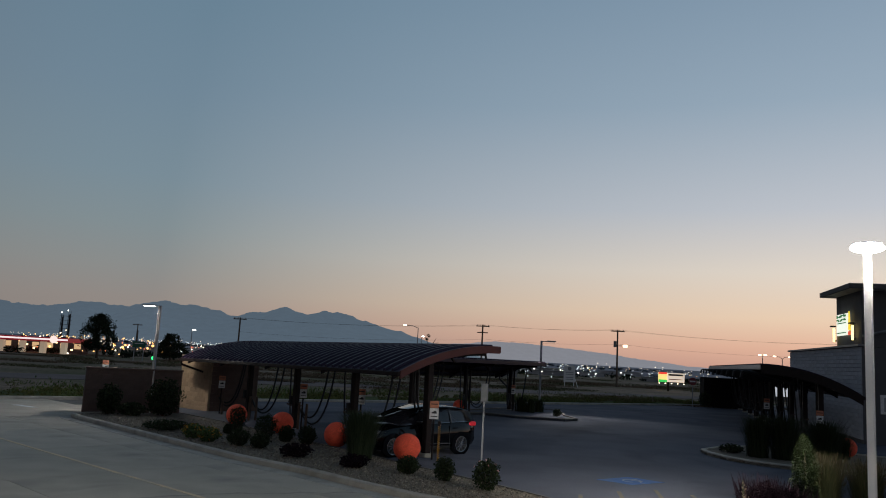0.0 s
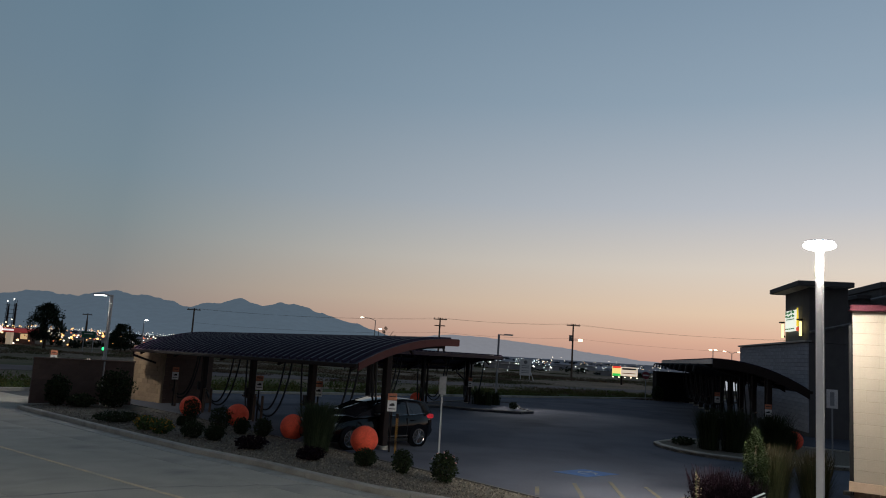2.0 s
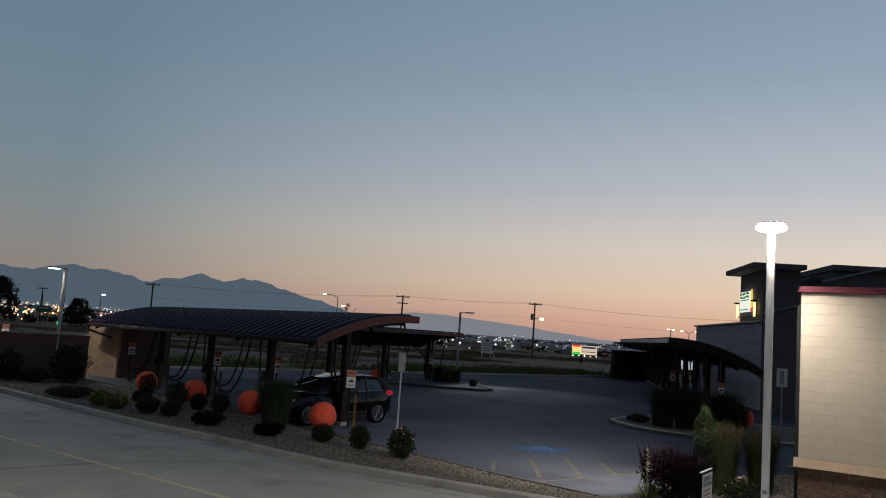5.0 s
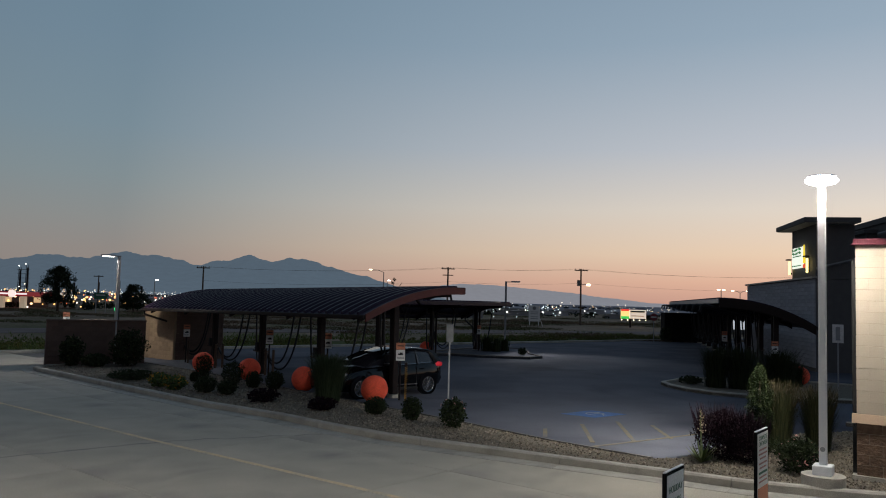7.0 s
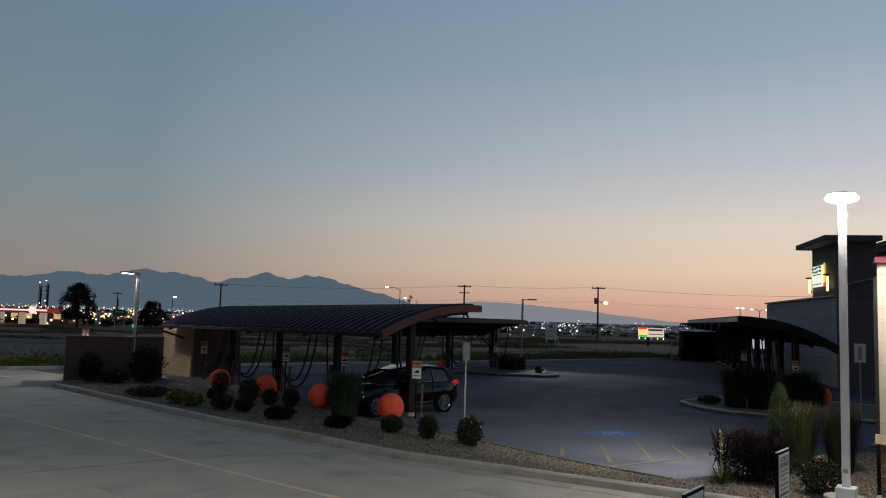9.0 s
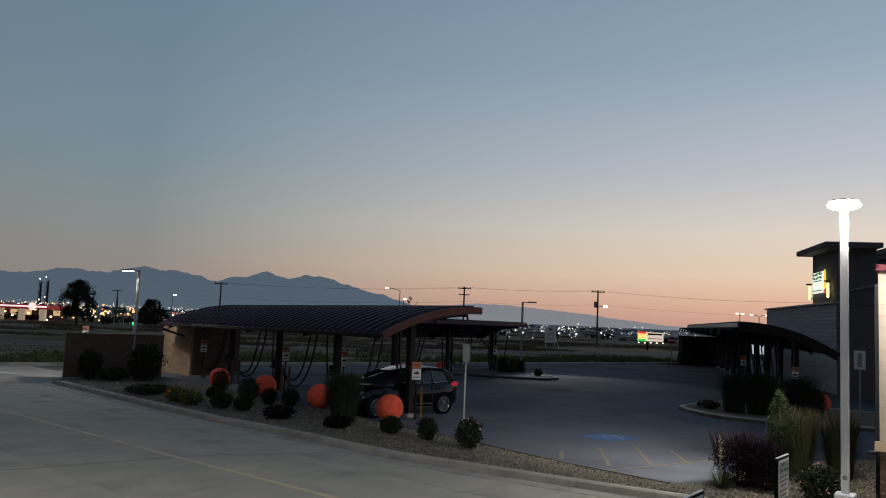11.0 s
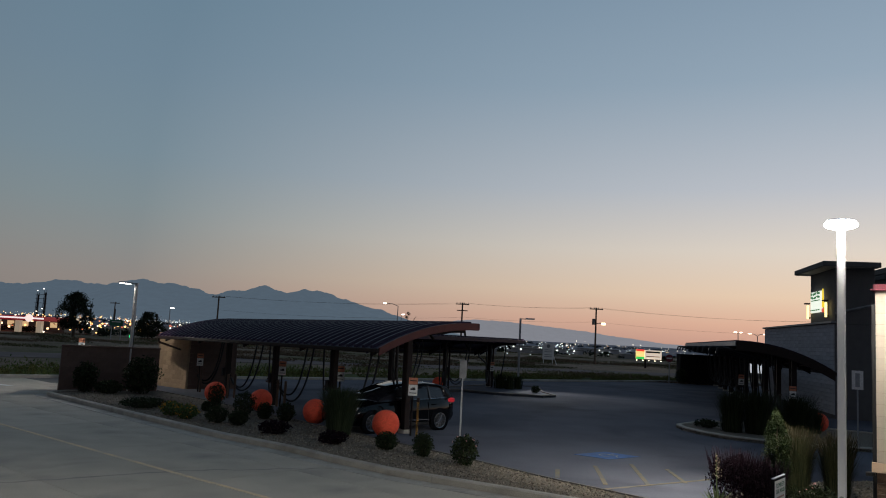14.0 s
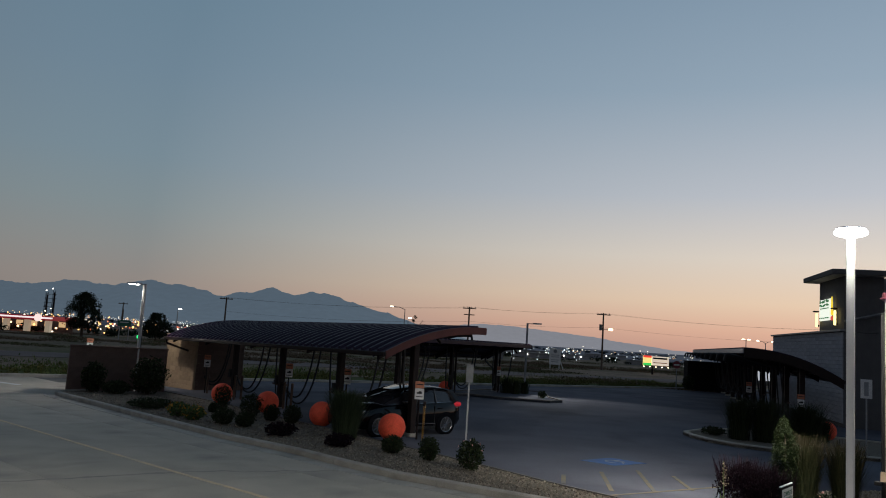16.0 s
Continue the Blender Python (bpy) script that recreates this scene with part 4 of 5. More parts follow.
board(4.41, 10.82, (0.47, 0.62), 0.60, 1.29, "tall black-framed poster stand on the drive", [(1.03, 0.36, 0.022, SIGNPALE), (0.97, 0.42, 0.022, SIGNPALE), (0.91, 0.30, 0.022, SIGNPALE), (0.84, 0.40, 0.022, SIGNPALE), (0.78, 0.34, 0.022, SIGNPALE), (0.71, 0.42, 0.03, SIGNGREEN), (0.65, 0.36, 0.02, SIGNPALE), (0.59, 0.40, 0.02, SIGNPALE)], [(1.165, 0.085, "COMPLETE"), (1.085, 0.085, "CAR WASH")], picture=True)
board(2.45, 8.43, (0.50, 0.70), 0.62, 1.2, "black-framed poster stand announcing holiday hours", [(0.72, 0.42, 0.04, SIGNBLACK), (0.64, 0.42, 0.04, SIGNBLACK)], [(0.97, 0.105, "HOLIDAY"), (0.83, 0.105, "HOURS")])

# ---- planting ----
RNG = random.Random(7)


def leaves(bm, c, rad, n, size, hollow=0.45, flat=0.0, lump=0.25):
    c = Vector(c)
    for _ in range(n):
        while True:
            p = Vector((RNG.uniform(-1, 1), RNG.uniform(-1, 1), RNG.uniform(-1, 1)))
            if hollow < p.length < 1:
                break
        k = 1 + lump * noise.noise(p * 2.2 + c * 3)
        q = c + Vector((p.x * rad[0] * k, p.y * rad[1] * k, p.z * rad[2] * k))
        a = Vector((RNG.gauss(0, 1), RNG.gauss(0, 1), RNG.gauss(0, 1) * (1 - flat))).normalized()
        b = a.orthogonal().normalized()
        b.rotate(Matrix.Rotation(RNG.uniform(0, 6.28), 3, a))
        s = size * RNG.uniform(0.6, 1.3)
        e = a.cross(b)
        bm.faces.new([bm.verts.new(q + v) for v in (b * s, e * s * 0.45, b * -s, e * -s * 0.45)])
    return bm


def shrub(x, y, w, h, material, label, n=700, size=0.035, z0=0.10, flower=None, nf=40, cat="shrub", group="bed shrubs", hollow=0.3):
    root = thing("shrub", pose(x, y, z0), label, cat, group)
    m = B()
    for k in range(7):
        a = k * 0.9
        rod(m, (0, 0, -0.05), (0.3 * w * math.cos(a), 0.3 * w * math.sin(a), 0.6 * h), 0.012, 0.005, 5)
    part("stem", m, BARK, root)
    m = leaves(B(), (0, 0, h * 0.50), (w / 2, w / 2, h * 0.52), int(n * 1.7), size * 1.25, hollow * 0.6)
    for v in m.verts:
        v.co.z = max(v.co.z, 0.01)
    part("foliage", m, material, root)
    if flower:
        m = leaves(B(), (0, 0, h * 0.6), (w * 0.52, w * 0.52, h * 0.48), nf, size * 1.3, 0.8)
        part("blossoms", m, flower, root)
    return root


def grass_clump(x, y, w, h, material, label, n=260, z0=0.10, lean=0.5, width=0.012, spread=0.3):
    root = thing("ornamental_grass", pose(x, y, z0), label, "grass", "ornamental grasses")
    m = B()
    for _ in range(n):
        a, r = RNG.uniform(0, 6.28), RNG.uniform(0, spread) * w
        p = Vector((r * math.cos(a), r * math.sin(a), -0.01))
        hh = h * RNG.uniform(0.6, 1.05)
        out = Vector((math.cos(a + RNG.gauss(0, 0.5)), math.sin(a + RNG.gauss(0, 0.5)), 0)) * w * 0.5 * lean * RNG.uniform(0.2, 1.3)
        sd = Vector((-math.sin(a), math.cos(a), 0)) * width * RNG.uniform(0.6, 1.2)
        pts = [p, p + out * 0.25 + Vector((0, 0, hh * 0.5)), p + out * 0.65 + Vector((0, 0, hh * 0.85)), p + out + Vector((0, 0, hh))]
        v = [[m.verts.new(q - sd * k), m.verts.new(q + sd * k)] for q, k in zip(pts[:3], (1, 0.9, 0.6))]
        tip = m.verts.new(pts[3])
        m.faces.new((v[0][0], v[0][1], v[1][1], v[1][0]))
        m.faces.new((v[1][0], v[1][1], v[2][1], v[2][0]))
        m.faces.new((v[2][0], v[2][1], tip))
    part("blades", m, material, root)
    return root


DK = "dark green rounded shrub on the gravel bed"
for sx, sy, w, h in ((-6.93, 23.01, 0.75, 0.48), (-6.19, 22.66, 0.62, 0.42), (-6.71, 25.17, 0.78, 0.75), (-5.88, 24.54, 0.55, 0.5), (-5.16, 24.27, 0.62, 0.55), (-0.65, 18.84, 0.54, 0.54), (-1.59, 19.62, 0.62, 0.42), (-8.10, 26.62, 0.62, 0.85), (-8.17, 25.83, 0.3, 0.3)):
    shrub(sx, sy, w * 0.95, h, LEAF_DARK, DK, 1300, 0.024)
shrub(-4.82, 21.32, 0.9, 0.36, LEAF_PURPLE, "low dark purple barberry shrub", 600, 0.035)
shrub(-3.01, 20.11, 0.78, 0.32, LEAF_PURPLE, "low dark purple barberry shrub", 600, 0.035)
shrub(-10.28, 25.84, 1.5, 0.32, LEAF_DARK, "low spreading juniper on the gravel bed", 900, 0.035)
shrub(0.34, 17.89, 0.62, 0.66, LEAF_DARK, "rose bush with faded pink blossoms", 1000, 0.03, flower=PETAL_PINK, nf=16)
for sx, sy in ((-8.70, 24.15), (-8.01, 23.48)):
    shrub(sx, sy, 0.72, 0.42, LEAF_GREEN, "day lilies with yellow-orange blossoms", 420, 0.04, flower=PETAL_YELLOW, nf=60, cat="flowers", group="day lilies")
grass_clump(-3.12, 21.76, 0.95, 1.34, LEAF_GRASSF, "tall dark green ornamental grass clump", 2200, lean=0.95, width=0.007, spread=0.36)
shrub(-12.3, 30.5, 1.35, 1.45, LEAF_DARK, "tall dark shrub against the block enclosure", 1500, 0.05)
shrub(-14.25, 29.9, 0.9, 1.15, LEAF_DARK, "tall dark shrub against the block enclosure", 900, 0.05)
shrub(-13.3, 29.9, 1.1, 0.5, LEAF_DARK, "low dark shrub at the enclosure foot", 700, 0.045)

# bed by the lamp
yu = thing("yucca", pose(4.97, 14.68, 0.10), "spiky green yucca with a tall cream flower stalk", "yucca")
m = B()
for k in range(46):
    a, el_ = RNG.uniform(0, 6.28), RNG.uniform(0.25, 1.2)
    L_ = RNG.uniform(0.32, 0.5)
    d = Vector((math.cos(a) * math.cos(el_), math.sin(a) * math.cos(el_), math.sin(el_)))
    sd = Vector((-math.sin(a), math.cos(a), 0)) * 0.02
    m.faces.new([m.verts.new(q) for q in (sd * -1, sd, d * L_ * 0.6 + sd * 0.9, d * L_, d * L_ * 0.6 - sd * 0.9)])
part("leaves", m, LEAF_YUCCA, yu)
part("stalk", rod(B(), (0, 0, 0), (-0.02, 0, 1.0), 0.014, 0.008, 6), LEAF_YUCCA, yu)
m = B()
for k in range(5):
    leaves(m, (0, 0, 0.60 + 0.085 * k), (0.095 - 0.013 * k, 0.095 - 0.013 * k, 0.05), 15, 0.022, 0.3)
part("blossoms", m, PETAL_CREAM, yu)
for sx, sy, w, h in ((5.45, 15.0, 1.0, 0.92), (5.80, 14.7, 0.85, 0.85)):
    root = shrub(sx, sy, w, h, LEAF_PURPLE, "dense purple-leaved barberry bush with upright twigs", 3200, 0.021, hollow=0.05)
    m = B()
    for k in range(150):
        a = RNG.uniform(0, 6.28)
        r = RNG.uniform(0, 0.46) * w
        p = Vector((r * math.cos(a), r * math.sin(a), h * 0.5))
        q = p + Vector((math.cos(a) * 0.14, math.sin(a) * 0.14, h * RNG.uniform(0.42, 0.68)))
        rod(m, p, q, 0.009, 0.003, 4)
        leaves(m, (p + q) / 2, (0.03, 0.03, 0.17), 9, 0.018, 0)
    part("twig_growth", m, LEAF_PURPLE, root)
ju = thing("juniper_tree", pose(6.45, 15.6, 0.10), "narrow upright juniper with yellow-green tips", "conifer")
m = B()
rod(m, (0, 0, -0.05), (0, 0, 1.5), 0.04, 0.01, 6)
part("trunk", m, BARK, ju)
m = B()
for k in range(230):
    z = RNG.uniform(0.0, 1.0)
    rr = (0.29 * (1 - z ** 2.4) * (1 + 0.2 * math.sin(9 * z + 1)) + 0.03) * math.sqrt(RNG.uniform(0.1, 1))
    a = RNG.uniform(0, 6.28)
    leaves(m, (rr * math.cos(a), rr * math.sin(a), z * 1.66 + 0.06), (0.07, 0.07, 0.12), 75, 0.017, 0)
part("foliage", m, LEAF_JUNIPER, ju)
for sx, sy, gw, gh, mt, lab in ((7.25, 16.5, 0.62, 1.28, LEAF_GRASSG, "tall green feather grass clump"), (7.92, 16.2, 0.64, 1.22, LEAF_GRASSG, "tall feather grass clump with brown seed heads")):
    clump = grass_clump(sx, sy, gw, gh, mt, lab, 2600, lean=0.85, width=0.0045, spread=0.36)
    m = B()
    for _ in range(230):
        a, r = RNG.uniform(0, 6.28), gw * 0.55 * math.sqrt(RNG.random())
        p = Vector((r * math.cos(a), r * math.sin(a), gh * RNG.uniform(0.60, 0.98)))
        q = p + Vector((0.06 * math.cos(a), 0.06 * math.sin(a), RNG.uniform(0.12, 0.26)))
        rod(m, p, q, 0.009, 0.002, 4)
    part("seed_heads", m, LEAF_STRAW, clump, "thin brown seed heads")
shrub(6.48, 13.95, 0.80, 0.62, LEAF_DARK, "rose bush with pale pink blossoms by the lamp", 1300, 0.028, flower=PETAL_PINK, nf=26)
shrub(8.05, 12.35, 0.6, 0.45, LEAF_DARK, "small dark rose bush by the wall foot", 420, 0.035, flower=PETAL_PINK, nf=10)

# island shrubs at the long canopy
for sx, sy, w, h, lab in ((10.2, 28.6, 1.0, 1.5, 0), (11.0, 28.3, 1.1, 1.55, 0), (12.75, 29.0, 1.3, 1.45, 0), (11.9, 28.8, 1.0, 0.9, 0), (13.5, 29.6, 0.9, 0.9, 0)):
    grass_clump(sx, sy, w, h, LEAF_DARK, "tall dark ornamental grass on the island", 1000, lean=0.75, width=0.009, spread=0.4)
shrub(9.6, 29.6, 0.9, 0.3, LEAF_DARK, "low dark shrub at the island tip", 420, 0.04)
for sx, sy, w, h in ((2.75, 46.0, 0.8, 0.95), (3.3, 45.6, 0.6, 0.8), (3.85, 46.3, 0.6, 0.8)):
    grass_clump(sx, sy, w, h, LEAF_DARK, "dark grass clump on the middle island", 260, lean=0.4, width=0.02, spread=0.45)
shrub(4.6, 43.4, 0.5, 0.42, LEAF_DARK, "small dark round shrub on the island end", 260, 0.04)
shrub(19.0, 65.0, 1.0, 1.2, LEAF_DARK, "dark shrub beside the far enclosure", 400, 0.07)

# ---- road markings ----
def strip(name, a, b, w, material, label, z=0.012):
    a, b = Vector(a), Vector(b)
    d = (b - a).normalized()
    nrm = Vector((-d.y, d.x)) * w / 2
    m = prism(B(), [(a - nrm).to_tuple(), (b - nrm).to_tuple(), (b + nrm).to_tuple(), (a + nrm).to_tuple()], z - 0.006, z)
    return mesh_thing(name, m, material, label, "road marking", "painted lines", kind="structure")


strip("lane_line", (-16.5, 24.4), (-5.42, 15.6), 0.10, YELLOW, "worn yellow line painted on the drive", 0.008)
strip("lane_line", (-5.42, 15.6), (3.0, 9.15), 0.10, YELLOW, "worn yellow line painted on the drive", 0.008)
for a, b in (((3.60, 19.5), (3.38, 17.0)), ((4.62, 20.1), (4.35, 17.2)), ((5.39, 19.6), (5.31, 17.75)), ((2.57, 18.7), (2.41, 17.5))):
    strip("hatch_line", a, b, 0.10, HATCH, "worn yellow access-aisle stripe", 0.012)
strip("aisle_line", (2.7, 16.1), (6.2, 18.5), 0.09, HATCH, "worn yellow line at the stall end", 0.0135)
strip("drive_arrow", (-19.6, 32.6), (-18.3, 31.9), 0.3, WHITEP, "worn white arrow shaft on the drive", 0.008)
BS = [(3.34, 21.26), (4.17, 20.69), (5.19, 21.49), (4.35, 22.10)]
mark = thing("access_symbol", Matrix(), "blue painted square with a white access symbol", "road marking", kind="structure")
part("blue_square", prism(B(), BS, 0.006, 0.012), BLUE, mark)
cx, cy = 4.26, 21.39
e1, e2 = Vector((0.83, -0.57)).normalized(), Vector((0.6, 0.8)).normalized()


def on_mark(p, q):
    v = Vector((cx, cy)) + e1 * p + e2 * q
    return (v.x, v.y, -0.012)


part("white_ring", tube(B(), [on_mark(0.05 + 0.25 * math.cos(k * 0.26), 0.02 + 0.25 * math.sin(k * 0.26)) for k in range(2, 21)], 0.034, 6), WORNWHITE, mark)
part("white_stroke", tube(B(), [on_mark(-0.02, 0.45), on_mark(-0.04, 0.12), on_mark(0.22, 0.1), on_mark(0.38, -0.16), on_mark(0.46, -0.12)], 0.034, 6), WORNWHITE, mark)
# dark damp stains that trail across the drive along old cracks
def damp_trail(a, b, w, seed):
    a, b = Vector(a), Vector(b)
    d = (b - a).normalized()
    nrm = Vector((-d.y, d.x))
    m = B()
    rows = []
    for k in range(61):
        q = a.lerp(b, k / 60) + nrm * 0.18 * noise.noise(Vector((k * 0.13, seed, 0)))
        h = w * (0.35 + 0.9 * abs(noise.noise(Vector((k * 0.31, seed, 5)))))
        rows.append([m.verts.new((q.x - nrm.x * h, q.y - nrm.y * h, 0.005)), m.verts.new((q.x + nrm.x * h, q.y + nrm.y * h, 0.005))])
    for p, q in zip(rows, rows[1:]):
        m.faces.new((p[0], q[0], q[1], p[1]))
    return mesh_thing("damp_trail", m, OIL, "dark damp trail along a crack in the drive", "stain", kind="structure")


damp_trail((-9.4, 12.6), (-5.41, 15.9), 0.10, 1.0)
damp_trail((-5.41, 15.9), (-2.2, 17.3), 0.08, 2.0)

# ---- the field and the valley ----
m = B()
for k in range(30000):
    s_ = RNG.uniform(-14, 62)
    off = abs(RNG.gauss(0, 6)) + 1.2
    b0 = Vector((-20.5, 36.0)) + Vector((0.775, 0.632)) * s_ + Vector((-0.632, 0.775)) * off
    if noise.noise(Vector((b0.x * 0.12, b0.y * 0.12, 3))) < -0.08:
        continue
    hh = RNG.uniform(0.06, 0.20) + 0.22 * max(0.0, noise.noise(Vector((b0.x * 0.35, b0.y * 0.35, 9))))
    a = RNG.uniform(0, 6.28)
    sd = Vector((math.cos(a), math.sin(a), 0)) * 0.045
    p = Vector((b0.x, b0.y, -0.06))
    tip = p + Vector((RNG.gauss(0, 0.08), RNG.gauss(0, 0.08), hh))
    m.faces.new([m.verts.new(q) for q in (p - sd, p + sd, tip)])
mesh_thing("field_grass", m, LEAF_FIELD, "dry yellow-green grass along the kerb", "grass", kind="stuff")
m = B()
for k in range(420):
    s_ = RNG.uniform(-12, 66)
    off = 0.9 + abs(RNG.gauss(0, 3.2))
    b0 = Vector((-20.5, 36.0)) + Vector((0.775, 0.632)) * s_ + Vector((-0.632, 0.775)) * off
    hh = RNG.uniform(0.10, 0.32)
    leaves(m, (b0.x, b0.y, hh * 0.6), (hh * RNG.uniform(0.8, 1.8), hh, hh * 0.8), 90, 0.05, 0.0, lump=0.5)
mesh_thing("verge_weeds", m, LEAF_WEED, "yellow-green weeds grown up along the far kerb", "weeds", kind="stuff")


def scrub(n, y0, y1, k0, k1, tall, material, label):
    """Low scrub in uneven drifts over the field."""
    m = B()
    for k in range(n):
        y = RNG.uniform(y0, y1)
        x = RNG.uniform(k0, k1) * y
        run = RNG.uniform(1.5, 7.0)
        h = tall * RNG.uniform(0.4, 1.0)
        leaves(m, (x, y, 0.3 * h), (run, RNG.uniform(0.5, 1.6), h), int(190 * run), 0.10, 0.0, lump=0.6)
    return mesh_thing("field_brush", m, material, label, "scrub", kind="stuff")


scrub(34, 72, 125, -0.6, 0.5, 0.26, LEAF_BRUSH, "low dark green scrub scattered over the field")
scrub(70, 66, 130, -0.6, 0.5, 0.20, TWIG_DRY, "dry brown scrub scattered over the field")
scrub(22, 105, 190, 0.0, 0.5, 0.32, LEAF_BRUSH, "dark bushes where the field drops to the valley")

# The floor's pale blue-grey base colour holds the distance haze.
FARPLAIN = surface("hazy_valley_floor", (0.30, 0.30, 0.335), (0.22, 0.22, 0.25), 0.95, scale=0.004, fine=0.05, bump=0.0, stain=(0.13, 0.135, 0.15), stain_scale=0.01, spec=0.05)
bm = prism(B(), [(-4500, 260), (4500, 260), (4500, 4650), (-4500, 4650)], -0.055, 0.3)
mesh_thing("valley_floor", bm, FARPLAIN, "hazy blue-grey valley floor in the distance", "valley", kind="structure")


def tree_line(y0, y1, x0, x1, n, h, label, material=LEAF_TREE):
    m = B()
    for k in range(n):
        x, y = RNG.uniform(x0, x1), RNG.uniform(y0, y1)
        hh = h * RNG.uniform(0.5, 1.2)
        leaves(m, (x, y, hh * 0.45), (hh * RNG.uniform(0.6, 2.5), hh * 0.5, hh * 0.55), 80, hh * 0.30, 0.2)
    return mesh_thing("distant_trees", m, material, label, "trees", kind="stuff")


tree_line(170, 330, -60, 190, 150, 1.0, "dark hedge and tree belt far across the field")
tree_line(420, 800, -420, 420, 260, 1.7, "low hazy tree belts on the valley floor", LEAF_HAZED)
tree_line(120, 170, -110, -40, 70, 1.0, "dark roadside bushes beyond the field")


# ---- mountains ----
def ridge(name, y, shape, material, label, step=7.0, rough=7.5, depth=500.0):
    """A range swung from summit to saddle (place, height), with crags of noise and slopes towards the viewer."""
    m = B()
    x0, x1 = shape[0][0], shape[-1][0]
    n = int((x1 - x0) / step)
    rows = 7
    grid = []
    for j in range(rows):
        f = j / (rows - 1)
        line = []
        for i in range(n + 1):
            x = x0 + i * step
            k = max(q for q in range(len(shape) - 1) if shape[q][0] <= x)
            (ax, ah), (bx, bh) = shape[k], shape[k + 1]
            s = min(1, (x - ax) / (bx - ax))
            h = ah + (bh - ah) * (0.5 * s + 0.5 * s * s * (3 - 2 * s))
            h += rough * min(1, h / 40) * (noise.noise(Vector((x * 0.015, y * 0.01, 0))) + 0.7 * noise.noise(Vector((x * 0.04, 1.3, 0))) + 0.45 * abs(noise.noise(Vector((x * 0.011, 4.1, 0)))) + 0.3 * noise.noise(Vector((x * 0.13, 2.2, 0))))
            z = h * (1 - f) ** 1.2 + (1 - f) * f * 26 * noise.noise(Vector((x * 0.012, f * 3, 7.0)))
            line.append(m.verts.new((x, y - depth * f, max(z, -1.0))))
        grid.append(line)
    for a, b in zip(grid, grid[1:]):
        for i in range(n):
            m.faces.new((a[i], a[i + 1], b[i + 1], b[i]))
    for f in m.faces:
        f.smooth = True
    return mesh_thing(name, m, material, label, "mountains", kind="structure")


# Distance haze is put into the rock as a flat blue-grey emission.
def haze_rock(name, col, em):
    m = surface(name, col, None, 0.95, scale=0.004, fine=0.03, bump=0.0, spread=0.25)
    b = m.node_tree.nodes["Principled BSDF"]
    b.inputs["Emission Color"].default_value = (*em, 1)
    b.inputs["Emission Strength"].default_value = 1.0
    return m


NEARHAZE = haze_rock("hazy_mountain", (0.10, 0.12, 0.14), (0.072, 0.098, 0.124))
# The farther ridge carries more haze in its emission, so it is paler.
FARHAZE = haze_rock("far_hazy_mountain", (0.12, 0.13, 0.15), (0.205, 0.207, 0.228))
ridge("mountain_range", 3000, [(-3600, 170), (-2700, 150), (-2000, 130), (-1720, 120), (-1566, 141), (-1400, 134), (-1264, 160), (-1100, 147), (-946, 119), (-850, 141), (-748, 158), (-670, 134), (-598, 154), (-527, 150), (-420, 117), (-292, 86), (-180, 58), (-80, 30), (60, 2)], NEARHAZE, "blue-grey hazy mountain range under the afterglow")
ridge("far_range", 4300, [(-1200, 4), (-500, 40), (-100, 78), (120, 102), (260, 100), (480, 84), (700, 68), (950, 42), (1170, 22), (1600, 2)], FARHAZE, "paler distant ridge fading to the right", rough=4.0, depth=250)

# ---- poles and wires ----
WIRE = surface("black_wire", (0.02, 0.02, 0.02), None, 0.7, scale=3, fine=30, bump=0.0)


def utility_pole(x, y, h, label, lamp=False, box_=False, two=False):
    root = thing("utility_pole", pose(x, y, 0), label, "utility pole", "utility poles")
    part("shaft", rod(B(), (0, 0, -0.3), (0, 0, h), 0.16, 0.11, 8), WOOD, root)
    part("crossarm", box(B(), (0, -0.12, h - 0.25), (2.0, 0.12, 0.14)), WOOD, root)
    if two:
        part("crossarm", box(B(), (0, -0.12, h - 1.2), (1.6, 0.12, 0.14)), WOOD, root)
    for ix in (-0.85, -0.3, 0.3, 0.85):
        part("insulator", rod(B(), (ix, -0.12, h - 0.2), (ix, -0.12, h + 0.02), 0.06, 0.04, 6), GREYTRIM, root)
    if box_:
        part("transformer", rod(B(), (-0.35, 0, h - 2.6), (-0.35, 0, h - 1.7), 0.22, seg=10), GREYTRIM, root)
    if lamp:
        part("lamp_arm", rod(B(), (0, 0, h - 2.4), (1.0, 0, h - 2.35), 0.05, seg=6), GREYTRIM, root)
        part("lamp_head", smooth_box((1.15, 0, h - 2.4), (0.7, 0.35, 0.4)), glow("amber_lamp", (1.0, 0.72, 0.42), 3.0), root, "glowing warm street light")
    return root


utility_pole(-36.1, 116, 7.25, "slim wooden utility pole against the mountains")
utility_pole(0.85, 116, 8.1, "wooden utility pole with two crossarms", two=True)
utility_pole(20.95, 116, 8.4, "wooden utility pole with transformer and lit street lamp", lamp=True, box_=True)
utility_pole(62.0, 122, 8.6, "wooden utility pole hidden beyond the wash building")
utility_pole(-71.5, 160, 6.4, "distant wooden utility pole among town lights")
wires = thing("power_lines", Matrix(), "thin sagging power lines between the poles", "power line")
SPANS = [((-36.1, 116, 7.2), (0.85, 116, 8.0)), ((0.85, 116, 8.05), (20.95, 116, 8.35)), ((20.95, 116, 8.35), (62, 122, 8.5))]
